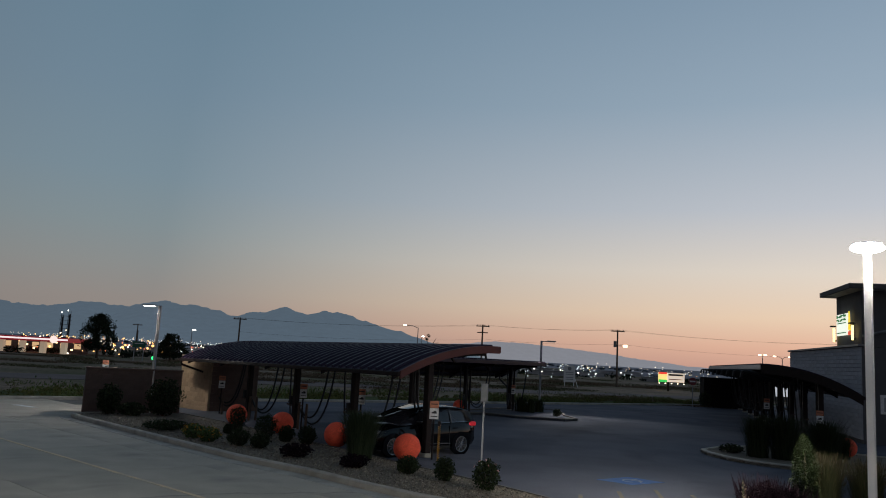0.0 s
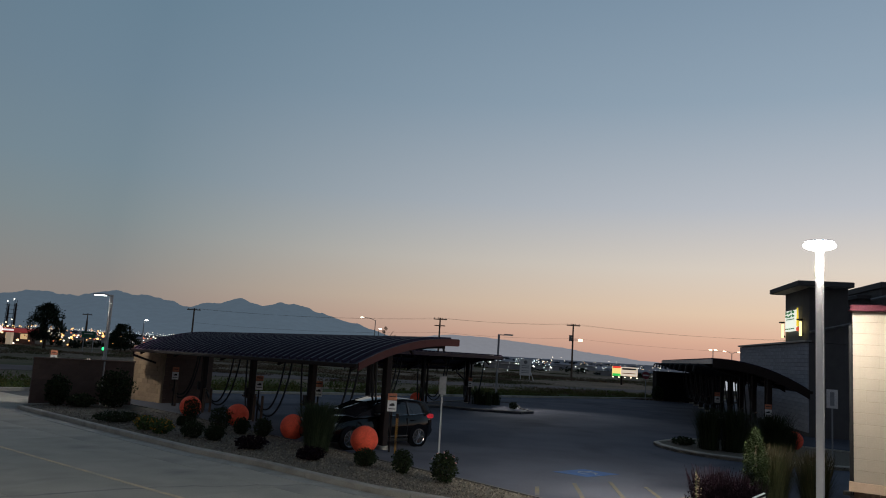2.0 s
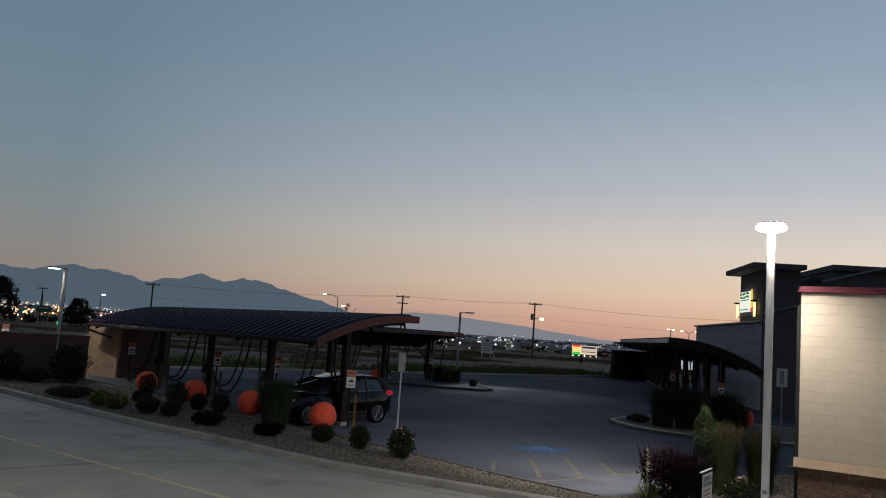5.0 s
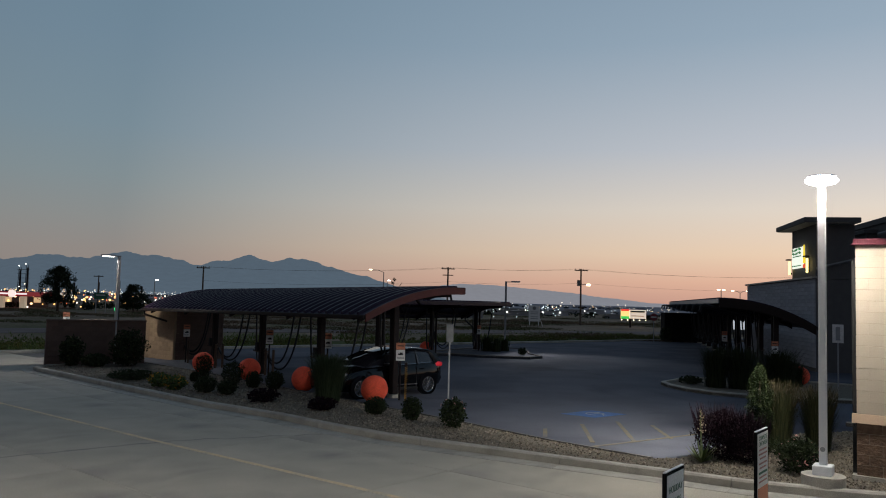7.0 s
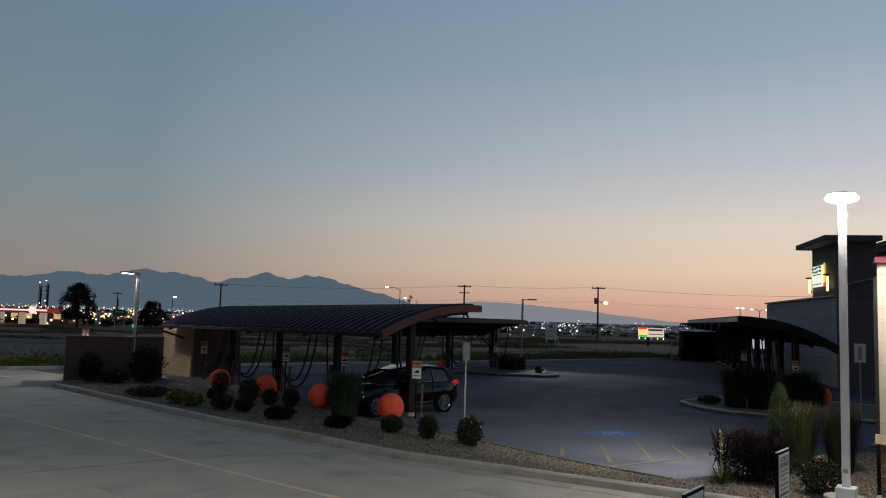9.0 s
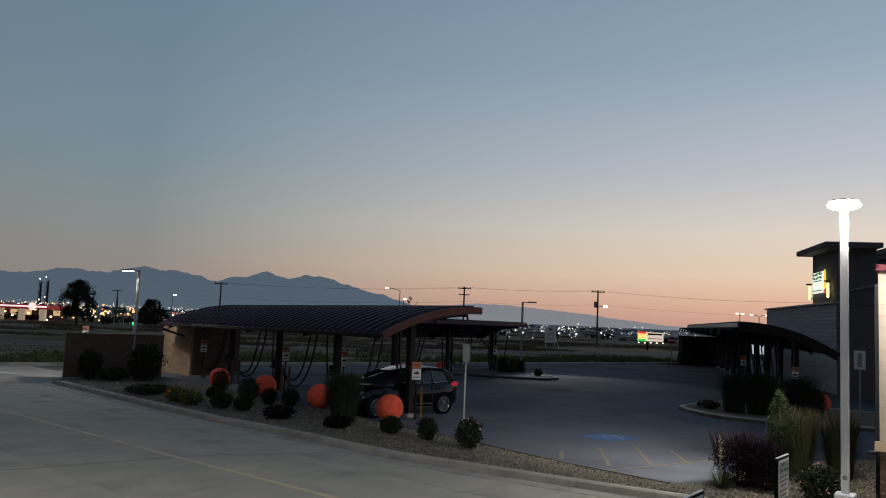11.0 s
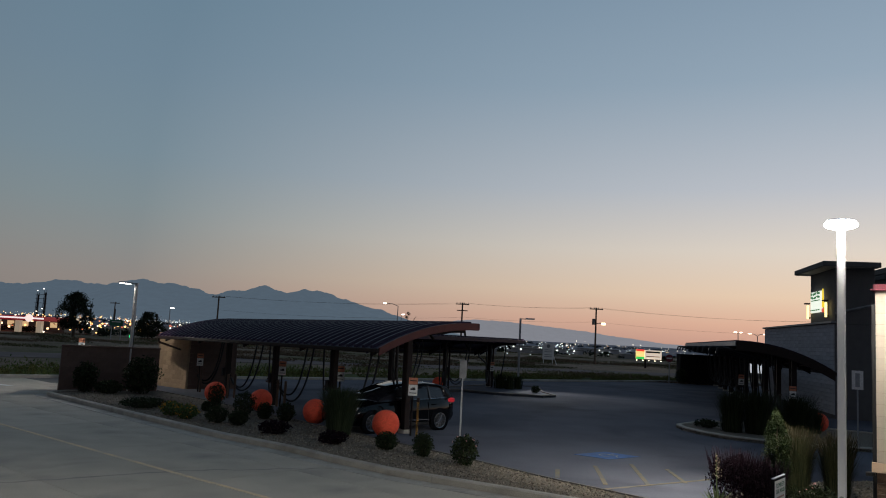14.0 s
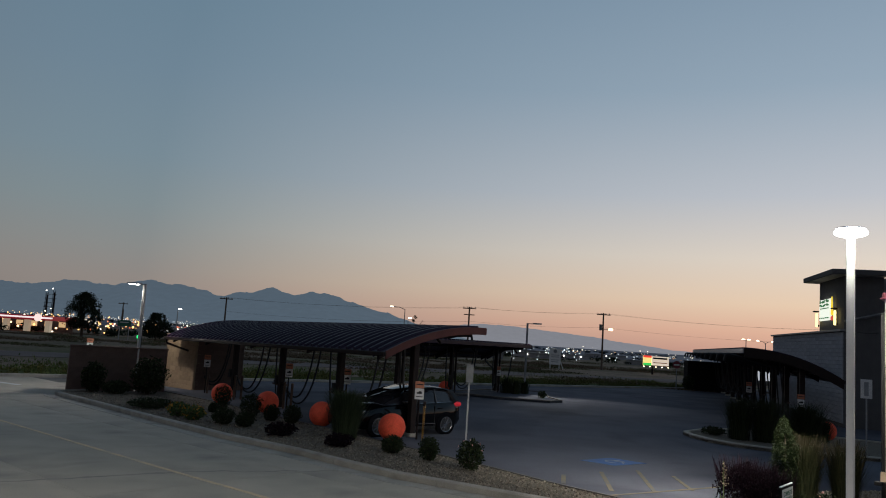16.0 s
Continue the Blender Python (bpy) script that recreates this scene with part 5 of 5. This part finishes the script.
for (a, b) in SPANS:
    for dx, dz in ((-0.85, 0.0), (0.85, 0.0), (0.1, -2.1)):
        A_, B_ = Vector(a) + Vector((dx, -0.1, dz)), Vector(b) + Vector((dx, -0.1, dz))
        part("wire", tube(B(), [A_.lerp(B_, k / 14) - Vector((0, 0, 0.6 * 4 * (k / 14) * (1 - k / 14) * (B_ - A_).length / 40)) for k in range(15)], 0.009, 4), WIRE, wires)

# far street lamps
WARM = glow("far_lamp_warm", (1.0, 0.80, 0.55), 5.0)
WHITEL = glow("far_lamp_white", (1.0, 0.96, 0.88), 6.0)


def far_lamp(x, y, h, arm, mat_, label, double=False):
    root = thing("street_lamp", pose(x, y, 0), label, "street lamp", "far street lamps")
    part("pole", rod(B(), (0, 0, -0.2), (0, 0, h), 0.09, 0.06, 6), GALV, root)
    for s_ in ((-1, 1) if double else (1,)):
        pts = [(0, 0, h - 0.05), (arm * s_ * 0.4, 0, h + 0.25), (arm * s_, 0, h + 0.32)]
        part("arm", tube(B(), pts, 0.04, 5), GALV, root)
        part("lamp_head", smooth_box((arm * s_, 0, h + 0.3), (0.5, 0.26, 0.16)), mat_, root, "glowing lamp head")
    return root


far_lamp(-8.4, 110, 6.9, -1.9, WARM, "curved-arm street lamp lit beyond the canopy")
far_lamp(-8.7, 122, 5.7, 0.25, WHITEL, "small lit yard lamp beside a dark tree")
far_lamp(48.5, 125, 5.6, -1.2, WARM, "twin-arm street lamp lit beyond the wash building", True)
far_lamp(43.6, 120, 5.6, 0.4, WARM, "twin-head street lamp lit beyond the long canopy", True)
far_lamp(-41.5, 111, 4.6, 0.3, WHITEL, "small lit street lamp before the mountains")

# white notice board
nb = thing("notice_board", pose(12.55, 104, 0), "white site notice board on timber legs in the field", "sign board")
part("panel", box(B(), (0, 0, 1.65), (1.5, 0.06, 2.15)), SIGNWHITE, nb)
part("emblem", rod(B(), (0, -0.04, 2.35), (0, -0.06, 2.35), 0.24, seg=20), GREYTRIM, nb)
for z in (1.85, 1.6, 1.2, 0.95):
    part("lettering_bar", box(B(), (0, -0.04, z), (1.0, 0.02, 0.07)), GREYTRIM, nb)
for lx in (-0.6, 0.6):
    part("leg", box(B(), (lx, 0.05, 0.4), (0.1, 0.1, 1.1)), SIGNWHITE, nb)
part("brace", rod(B(), (0.7, 0.1, 1.2), (1.15, 0.1, -0.05), 0.04, seg=5), SIGNWHITE, nb)

# lit pylon sign across the street
py = thing("pylon_sign", pose(27.2, 110, 0), "lit roadside pylon sign with cream and coloured panels", "sign")
part("pole", rod(B(), (-0.2, 0, -0.2), (-0.2, 0, 1.2), 0.15, seg=8), STEEL, py)
cab = part("left_cabinet", box(B(), (-0.98, 0, 1.86), (1.15, 0.3, 1.35), bevel=0.03), glow("lit_panel_yellow", (1.0, 0.75, 0.25), 0.95), py, "lit cabinet in red, yellow and green")
part("red_band", box(B(), (-0.98, -0.16, 2.4), (1.15, 0.02, 0.28)), glow("lit_panel_red", (0.9, 0.06, 0.04), 0.9), cab)
part("green_band", box(B(), (-0.98, -0.16, 1.36), (1.15, 0.02, 0.34)), glow("lit_panel_green", (0.05, 0.65, 0.12), 0.8), cab)
cab = part("right_cabinet", box(B(), (0.82, 0, 1.85), (2.4, 0.3, 1.25), bevel=0.03), glow("lit_panel_cream", (0.95, 0.78, 0.62), 0.65), py, "lit cream cabinet with dark lettering bars")
part("lettering_bar", box(B(), (0.8, -0.16, 2.22), (2.0, 0.02, 0.24)), SIGNBLACK, cab)
part("lettering_bar", box(B(), (0.8, -0.16, 1.6), (1.9, 0.02, 0.1)), SIGNRED, cab)
for k in range(5):
    part("foot_light", smooth_box((-1.5 + 0.85 * k, -0.3, 1.02), (0.14, 0.12, 0.12)), WARM, py)

# ---- fuel station beyond the street ----
fs = thing("fuel_station", pose(-67.9, 130, 0), "lit fuel station canopy with red and white fascia", "fuel station")
part("canopy_fascia", box(B(), (-14, 0, 2.25), (28, 8, 0.72), bevel=0.05), glow("red_fascia", (0.25, 0.015, 0.02), 0.5), fs, "glowing red canopy fascia")
part("light_band", box(B(), (-12, -4.05, 2.3), (24, 0.08, 0.26)), glow("white_band", (1.0, 0.86, 0.86), 0.9), fs, "glowing white band")
part("round_emblem", rod(B(), (-2.4, -4.05, 2.32), (-2.4, -4.2, 2.32), 0.62, seg=24), glow("emblem_face", (1.0, 0.80, 0.74), 0.95), fs, "plain round lit emblem")
# Canopy light falling on the columns is put into their material as emission.
CREAM = glow("station_column_glow", (0.60, 0.50, 0.36), 0.38)
for k in range(7):
    part("column", box(B(), (-1.4 - 3.6 * k, -2.4, 0.9), (0.8, 0.8, 2.1)), CREAM, fs, "cream canopy column, canopy light put in as a glow")
part("shop_wall", box(B(), (-15, 9, 1.1), (26, 4, 2.3)), surface("station_shop", (0.22, 0.19, 0.15), None, 0.8, scale=0.5, fine=5, bump=0.0), fs)
for k in range(9):
    part("shop_window", box(B(), (-4 - 2.6 * k, 6.95, 1.2), (1.2, 0.1, 0.9)), glow("shop_window_light", (1.0, 0.66, 0.34), 0.55), fs, "lit shop window")

for k in range(12):
    part("pump_light", smooth_box((-0.8 - 2.2 * k, -1.0 + (k % 3) * 1.5, 0.7 + 0.55 * (k % 3)), (0.32, 0.3, 0.32)), glow("pump_lamp", (1.0, 0.62, 0.30), 3.0), fs, "small glowing pump light")
hs = thing("highway_sign", pose(-49.6, 112, 0), "green highway direction sign on two posts", "road sign")
part("panel", box(B(), (0, 0, 2.35), (2.0, 0.1, 0.9), bevel=0.03), SIGNGREEN, hs)
for lx in (-0.7, 0.7):
    part("post", rod(B(), (lx, 0.1, -0.2), (lx, 0.1, 2.8), 0.06, seg=6), GALV, hs)
part("lettering_bar", box(B(), (0, -0.06, 2.5), (1.3, 0.02, 0.12)), SIGNWHITE, hs)

# lit shop beyond the wash building
ds = thing("distant_shop", pose(34.6, 92, 0), "distant lit shop front beyond the wash building", "shop")
part("wall", box(B(), (0, 1.0, 1.2), (7.0, 2.0, 2.6)), GREYWALL, ds)
for k, (wx, ww) in enumerate(((-2.9, 0.35), (-2.2, 0.5), (-1.4, 0.4), (-0.6, 0.8), (0.5, 0.5), (1.3, 0.75), (2.3, 0.5), (3.0, 0.4))):
    part("lit_window", box(B(), (wx, -0.02, 1.15), (ww, 0.06, 1.2)), glow("shop_glass_light", (0.80, 0.84, 0.90), 0.5), ds, "cool lit shop window")

# traffic signal
ts = thing("traffic_signal", pose(-29.5, 70, 0), "traffic signal showing green on a dark mast", "traffic light")
part("mast", rod(B(), (0.2, 0, -0.2), (0.2, 0, 2.2), 0.06, seg=6), STEEL, ts)
part("head", box(B(), (0, -0.05, 1.55), (0.34, 0.2, 0.6), bevel=0.03), STEEL, ts)
part("green_lens", smooth_box((0, -0.17, 1.45), (0.3, 0.06, 0.3)), glow("signal_green", (0.03, 1.0, 0.22), 2.5), ts, "glowing green lens")

# refinery tower
rt = thing("refinery_tower", pose(-218, 400, 0), "dark lattice refinery tower with work lights", "tower")
for lx in (-1.9, 1.9):
    for ox in (-0.9, 0.9):
        part("leg", rod(B(), (lx + ox, 0, -0.2), (lx + ox * 0.6, 0, 15.2 + lx * 0.4), 0.16, 0.12, 6), STEEL, rt)
    part("vessel", rod(B(), (lx, 0.3, 1.0), (lx, 0.3, 13.8 + lx * 0.4), 0.42, 0.34, 8), STEEL, rt)
    for k in range(9):
        z = 1.2 + 1.45 * k
        part("brace", rod(B(), (lx - 0.85, 0, z), (lx + 0.8, 0, z + 1.4), 0.08, seg=4), STEEL, rt)
        part("brace", rod(B(), (lx + 0.85, 0, z), (lx - 0.8, 0, z + 1.4), 0.08, seg=4), STEEL, rt)
for k in range(6):
    part("platform", box(B(), (0, 0, 2.4 + 2.2 * k), (5.6, 2, 0.16)), STEEL, rt)
for lx, lz in ((-1.6, 15.3), (1.7, 16.4), (-1.0, 4.5), (1.8, 6.0), (0.2, 2.6)):
    part("work_light", smooth_box((lx, -1.6, lz), (0.45, 0.4, 0.45)), WHITEL if lz > 9 else WARM, rt)
for k, (sx, sh) in enumerate(((-172, 9), (-196, 7.5), (-160, 6.5), (-183, 8))):
    part("stack", rod(B(), (sx + 218, 10, 0), (sx + 218, 10, sh), 0.6, 0.5, 8), STEEL, rt)

# town lights: points on the valley floor and the lower slopes
def lights(name, n, spots, r, material, label):
    m = B()
    for k in range(n):
        x0, x1, y0, y1, z0, z1 = spots
        y = RNG.uniform(y0, y1)
        x = RNG.uniform(x0, x1) * y
        z = RNG.uniform(z0, z1) ** 1.0
        s_ = r * y * RNG.uniform(0.5, 1.5)
        bmesh.ops.create_icosphere(m, subdivisions=1, radius=s_, matrix=Matrix.Translation((x, y, z)))
    return mesh_thing(name, m, material, label, "lights", kind="stuff")


TOWN_O = glow("town_orange", (1.0, 0.50, 0.16), 3.0)
TOWN_W = glow("town_white", (1.0, 0.86, 0.66), 2.6)
TOWN_R = glow("town_red", (1.0, 0.20, 0.08), 1.6)
TOWN_C = glow("town_cool", (0.85, 0.95, 1.0), 2.2)
lights("town_lights", 120, (-0.60, -0.40, 120, 330, 0.2, 3.4), 0.0006, TOWN_O, "orange work lights of the refinery")
lights("town_lights", 26, (-0.60, -0.40, 110, 200, 0.3, 1.8), 0.0013, TOWN_O, "large orange yard lamps before the refinery")
lights("town_lights", 60, (-0.60, -0.34, 115, 330, 0.2, 2.4), 0.0008, TOWN_W, "warm white town lights on the plain")
lights("town_lights", 60, (-0.60, -0.30, 115, 330, 0.1, 1.8), 0.0006, TOWN_R, "red and amber vehicle lights on the plain")
lights("town_lights", 260, (-0.62, -0.26, 500, 1500, 0.2, 5.0), 0.00024, TOWN_W, "tiny warm lights of the far town")
lights("town_lights", 320, (-0.52, -0.18, 500, 1300, 0.2, 4.0), 0.00024, TOWN_C, "tiny cool lights along the valley")
lights("town_lights", 90, (-0.06, 0.30, 130, 420, 0.1, 1.2), 0.00045, TOWN_C, "white yard lights across the field")
lights("town_lights", 55, (-0.02, 0.15, 170, 420, 0.9, 2.4), 0.0005, TOWN_C, "white lights of yards across the field")
lights("town_lights", 22, (-0.04, 0.30, 170, 420, 0.9, 2.2), 0.0004, TOWN_O, "small amber lights across the field")
lights("town_lights", 110, (-0.06, 0.36, 260, 1000, 0.3, 2.2), 0.00032, TOWN_W, "small warm lights across the plain")
lights("town_lights", 5, (0.02, 0.34, 900, 1400, 3.0, 8.0), 0.0006, TOWN_W, "few lone lights below the far ridge")
lights("town_lights", 14, (-0.36, -0.28, 120, 200, 0.3, 2.0), 0.0011, TOWN_W, "car and street lights near the junction")


# low yards and sheds across the field
def far_shed(x, y, w, h, label, material, windows):
    root = thing("distant_shed", pose(x, y, 0), label, "shed", "distant sheds")
    part("wall", box(B(), (0, 0, h / 2 - 0.05), (w, 4.0, h)), material, root)
    part("roof", prism(B(), [(-w / 2 - 0.2, -2.2), (w / 2 + 0.2, -2.2), (w / 2 + 0.2, 2.2), (-w / 2 - 0.2, 2.2)], h - 0.05, h + 0.12), GREYTRIM, root)
    for k in range(windows):
        part("yard_light", smooth_box((-w / 2 + (k + 0.5) * w / windows, -2.1, h * 0.75), (0.3, 0.15, 0.26)), WHITEL, root)
    return root


SHED = surface("pale_shed_wall", (0.34, 0.34, 0.35), (0.26, 0.26, 0.27), 0.8, scale=0.6, fine=6, bump=0.0)
for k, (x, y, w, h, n_) in enumerate(((3.5, 150, 9, 1.0, 2), (-6, 175, 7, 1.1, 1), (16, 190, 12, 1.0, 1), (29, 205, 9, 1.0, 2), (42, 180, 7, 0.9, 1), (56, 170, 6, 1.1, 1), (22, 240, 16, 1.2, 2), (48, 260, 14, 1.2, 1), (2, 230, 12, 1.2, 2), (-75, 190, 10, 1.1, 2), (-60, 170, 8, 0.9, 1), (-90, 230, 16, 1.3, 3))):
    far_shed(x, y, w, h, ("pale low shed with yard lights across the field", "dim low shed across the field")[k % 2], (SHED, GREYBLOCK)[k % 2], n_)

# ---- trees across the street ----
def tree(x, y, h, w, label, n=34):
    root = thing("tree", pose(x, y, 0), label, "tree", "field trees")
    m = B()
    rod(m, (0, 0, -0.2), (0.1, 0, h * 0.5), h * 0.035, h * 0.018, 8)
    for k in range(9):
        a = k * 2.4
        z = h * (0.25 + 0.05 * k)
        rod(m, (0.05, 0, z), (w * 0.38 * math.cos(a), w * 0.38 * math.sin(a), z + h * 0.22), h * 0.012, h * 0.004, 5)
    part("trunk", m, BARK, root)
    m = B()
    for k in range(n):
        a, t_ = RNG.uniform(0, 6.28), RNG.uniform(0, 1)
        z = h * (0.20 + 0.74 * t_)
        lob = 1 + 0.28 * math.sin(3 * a + x) * math.cos(5 * t_ + y)
        rr = w * 0.5 * lob * (math.sin(math.pi * min(1, 0.22 + 0.74 * t_)) ** 0.6) * math.sqrt(RNG.uniform(0.02, 1))
        s_ = w * RNG.uniform(0.07, 0.14)
        leaves(m, (rr * math.cos(a), rr * math.sin(a), z), (s_, s_, s_ * 1.1), 60, w * 0.03, 0.0, lump=0.6)
    part("crown", m, LEAF_TREE, root)
    return root


tree(-57.3, 115, 6.7, 4.9, "dark broad-leaved tree beside the fuel station", 150)
tree(-46.0, 115, 4.2, 4.4, "dark rounded tree behind the lamp post", 110)
tree(-50.5, 125, 2.6, 2.2, "small dark tree by the road", 20)
tree(-7.2, 120, 6.6, 2.6, "small dark tree behind the canopy roof", 20)
tree(-31.0, 90, 1.9, 2.4, "low dark tree behind the canopy", 20)

# ---- loose gravel stones ----
m = B()
base = [Vector(v) for v in ((1, 0, -0.5), (-0.5, 0.9, -0.5), (-0.5, -0.9, -0.5), (0.1, 0, 0.7))]
quads = ((0, 1, 3), (1, 2, 3), (2, 0, 3))


def in_poly(x, y, poly):
    c = False
    for (ax, ay), (bx, by) in zip(poly, poly[1:] + poly[:1]):
        if (ay > y) != (by > y) and x < (bx - ax) * (y - ay) / (by - ay) + ax:
            c = not c
    return c


k = 0
while k < 26000:
    y = 11 + 19 * RNG.random() ** 1.6
    x = RNG.uniform(-15, 12)
    if not in_poly(x, y, BED):
        continue
    k += 1
    s_ = RNG.uniform(0.012, 0.042)
    a = RNG.uniform(0, 6.28)
    rot = Matrix.Rotation(a, 3, "Z") @ Matrix.Rotation(RNG.uniform(-0.5, 0.5), 3, "X")
    vs = [m.verts.new(Vector((x, y, 0.105)) + rot @ (b * s_ * RNG.uniform(0.7, 1.3))) for b in base]
    for q in quads:
        m.faces.new([vs[i] for i in q])
mesh_thing("gravel_stones", m, STONE, "tan and brown crushed stones on the bed", "gravel", kind="stuff")

# ---- single blocks of the beige wall ----
def face_blocks(parent, length, z0, rows, course, long, material, y, rough=0.0):
    shared = {}
    for r in range(rows):
        x = -(long / 2 if r % 2 else 0.0)
        while x < length - 0.01:
            a, b = max(0.0, x), min(length, x + long)
            x += long
            w = round(b - a - (0.006 if rough else 0.0025), 3)
            if w < 0.05:
                continue
            key = (w, RNG.randrange(4) if rough else 0)
            if key not in shared:
                m = box(B(), (w / 2, 0.04, (course - 0.006) / 2), (w, 0.08, course - 0.006), bevel=0.003)
                if rough:
                    bmesh.ops.subdivide_edges(m, edges=m.edges[:], cuts=2, use_grid_fill=True)
                    for v in m.verts:
                        if v.co.y < 0.03:
                            v.co.y -= rough * (0.5 + RNG.random())
                me = bpy.data.meshes.new("block")
                m.to_mesh(me)
                m.free()
                me.materials.append(material)
                shared[key] = me
            ob = new("block", shared[key])
            ob.parent = parent
            ob.location = (a + 0.003, y + RNG.uniform(-0.003, 0.003), z0 + r * course + 0.003)


face_blocks(shop, 5.2, 1.23, 15, 0.197, 0.406, BEIGE, 0.0)
face_blocks(shop, 5.2, 0.17, 5, 0.18, 0.4, SPLIT, 0.0, 0.012)
# courses on the side of the wash building
side_blocks = {}
for r in range(22):
    x = -0.6 if r % 2 else 0.0
    while x < 15.3:
        a, b = max(0.0, x), min(15.4, x + 1.2)
        x += 1.2
        w = round(b - a - 0.015, 3)
        if w not in side_blocks:
            m = box(B(), (w / 2, 0.03, 0.095), (w, 0.06, 0.19), bevel=0.008)
            side_blocks[w] = bpy.data.meshes.new("block")
            m.to_mesh(side_blocks[w])
            m.free()
            side_blocks[w].materials.append(GREYBLOCK)
        ob = new("block", side_blocks[w])
        ob.parent = wash
        ob.location = (a + 0.05, -0.06 + RNG.uniform(0, 0.006), 0.2 * r + 0.2)

# ---- concrete panels of the drive ----
drive = thing("drive", Matrix(), "pale worn concrete drive of cast panels", "driveway", kind="structure")
part("joint_bed", bmesh_tri(prism(B(), [(-60, -12), (30, -12), (30, 9), (14.5, 10.7), (4.4, 15.6), (-3, 23.6), (-12.4, 32.3), (-16.2, 39.5), (-21, 35.6), (-60, 3)], -0.2, -0.012)), DARKKERB, drive)
PD = Vector((-0.775, 0.632)).normalized()
PN = Vector((0.632, 0.775)).normalized()
m = box(B(), (2.25, 2.25, -0.06), (4.490, 4.490, 0.12), bevel=0.006)
panel_mesh = bpy.data.meshes.new("panel")
m.to_mesh(panel_mesh)
m.free()
panel_mesh.materials.append(CONCRETE)
FAR_LINE = Vector((-20.5, 36.0))
for i in range(-6, 11):
    for j in range(-4, 10):
        o = Vector((-2.0, 4.0)) + PD * (4.5 * i) + PN * (4.5 * j)
        c = o + (PD + Vector((PD.y, -PD.x))) * 2.25
        if (c - FAR_LINE).dot(Vector((-0.632, 0.775))) > -0.5 or c.y > 39 or c.y < -9:
            continue
        if c.x > -14 and (c - Vector((-3, 21.5))).dot(Vector((0.67, 0.742))) > 2.5:
            continue
        ob = new("panel", panel_mesh)
        ob.parent = drive
        ob.matrix_basis = pose(o.x, o.y, 0, 0, 0, math.degrees(math.atan2(PD.y, PD.x)) - 90) @ Matrix.Translation((0, 0, 0))
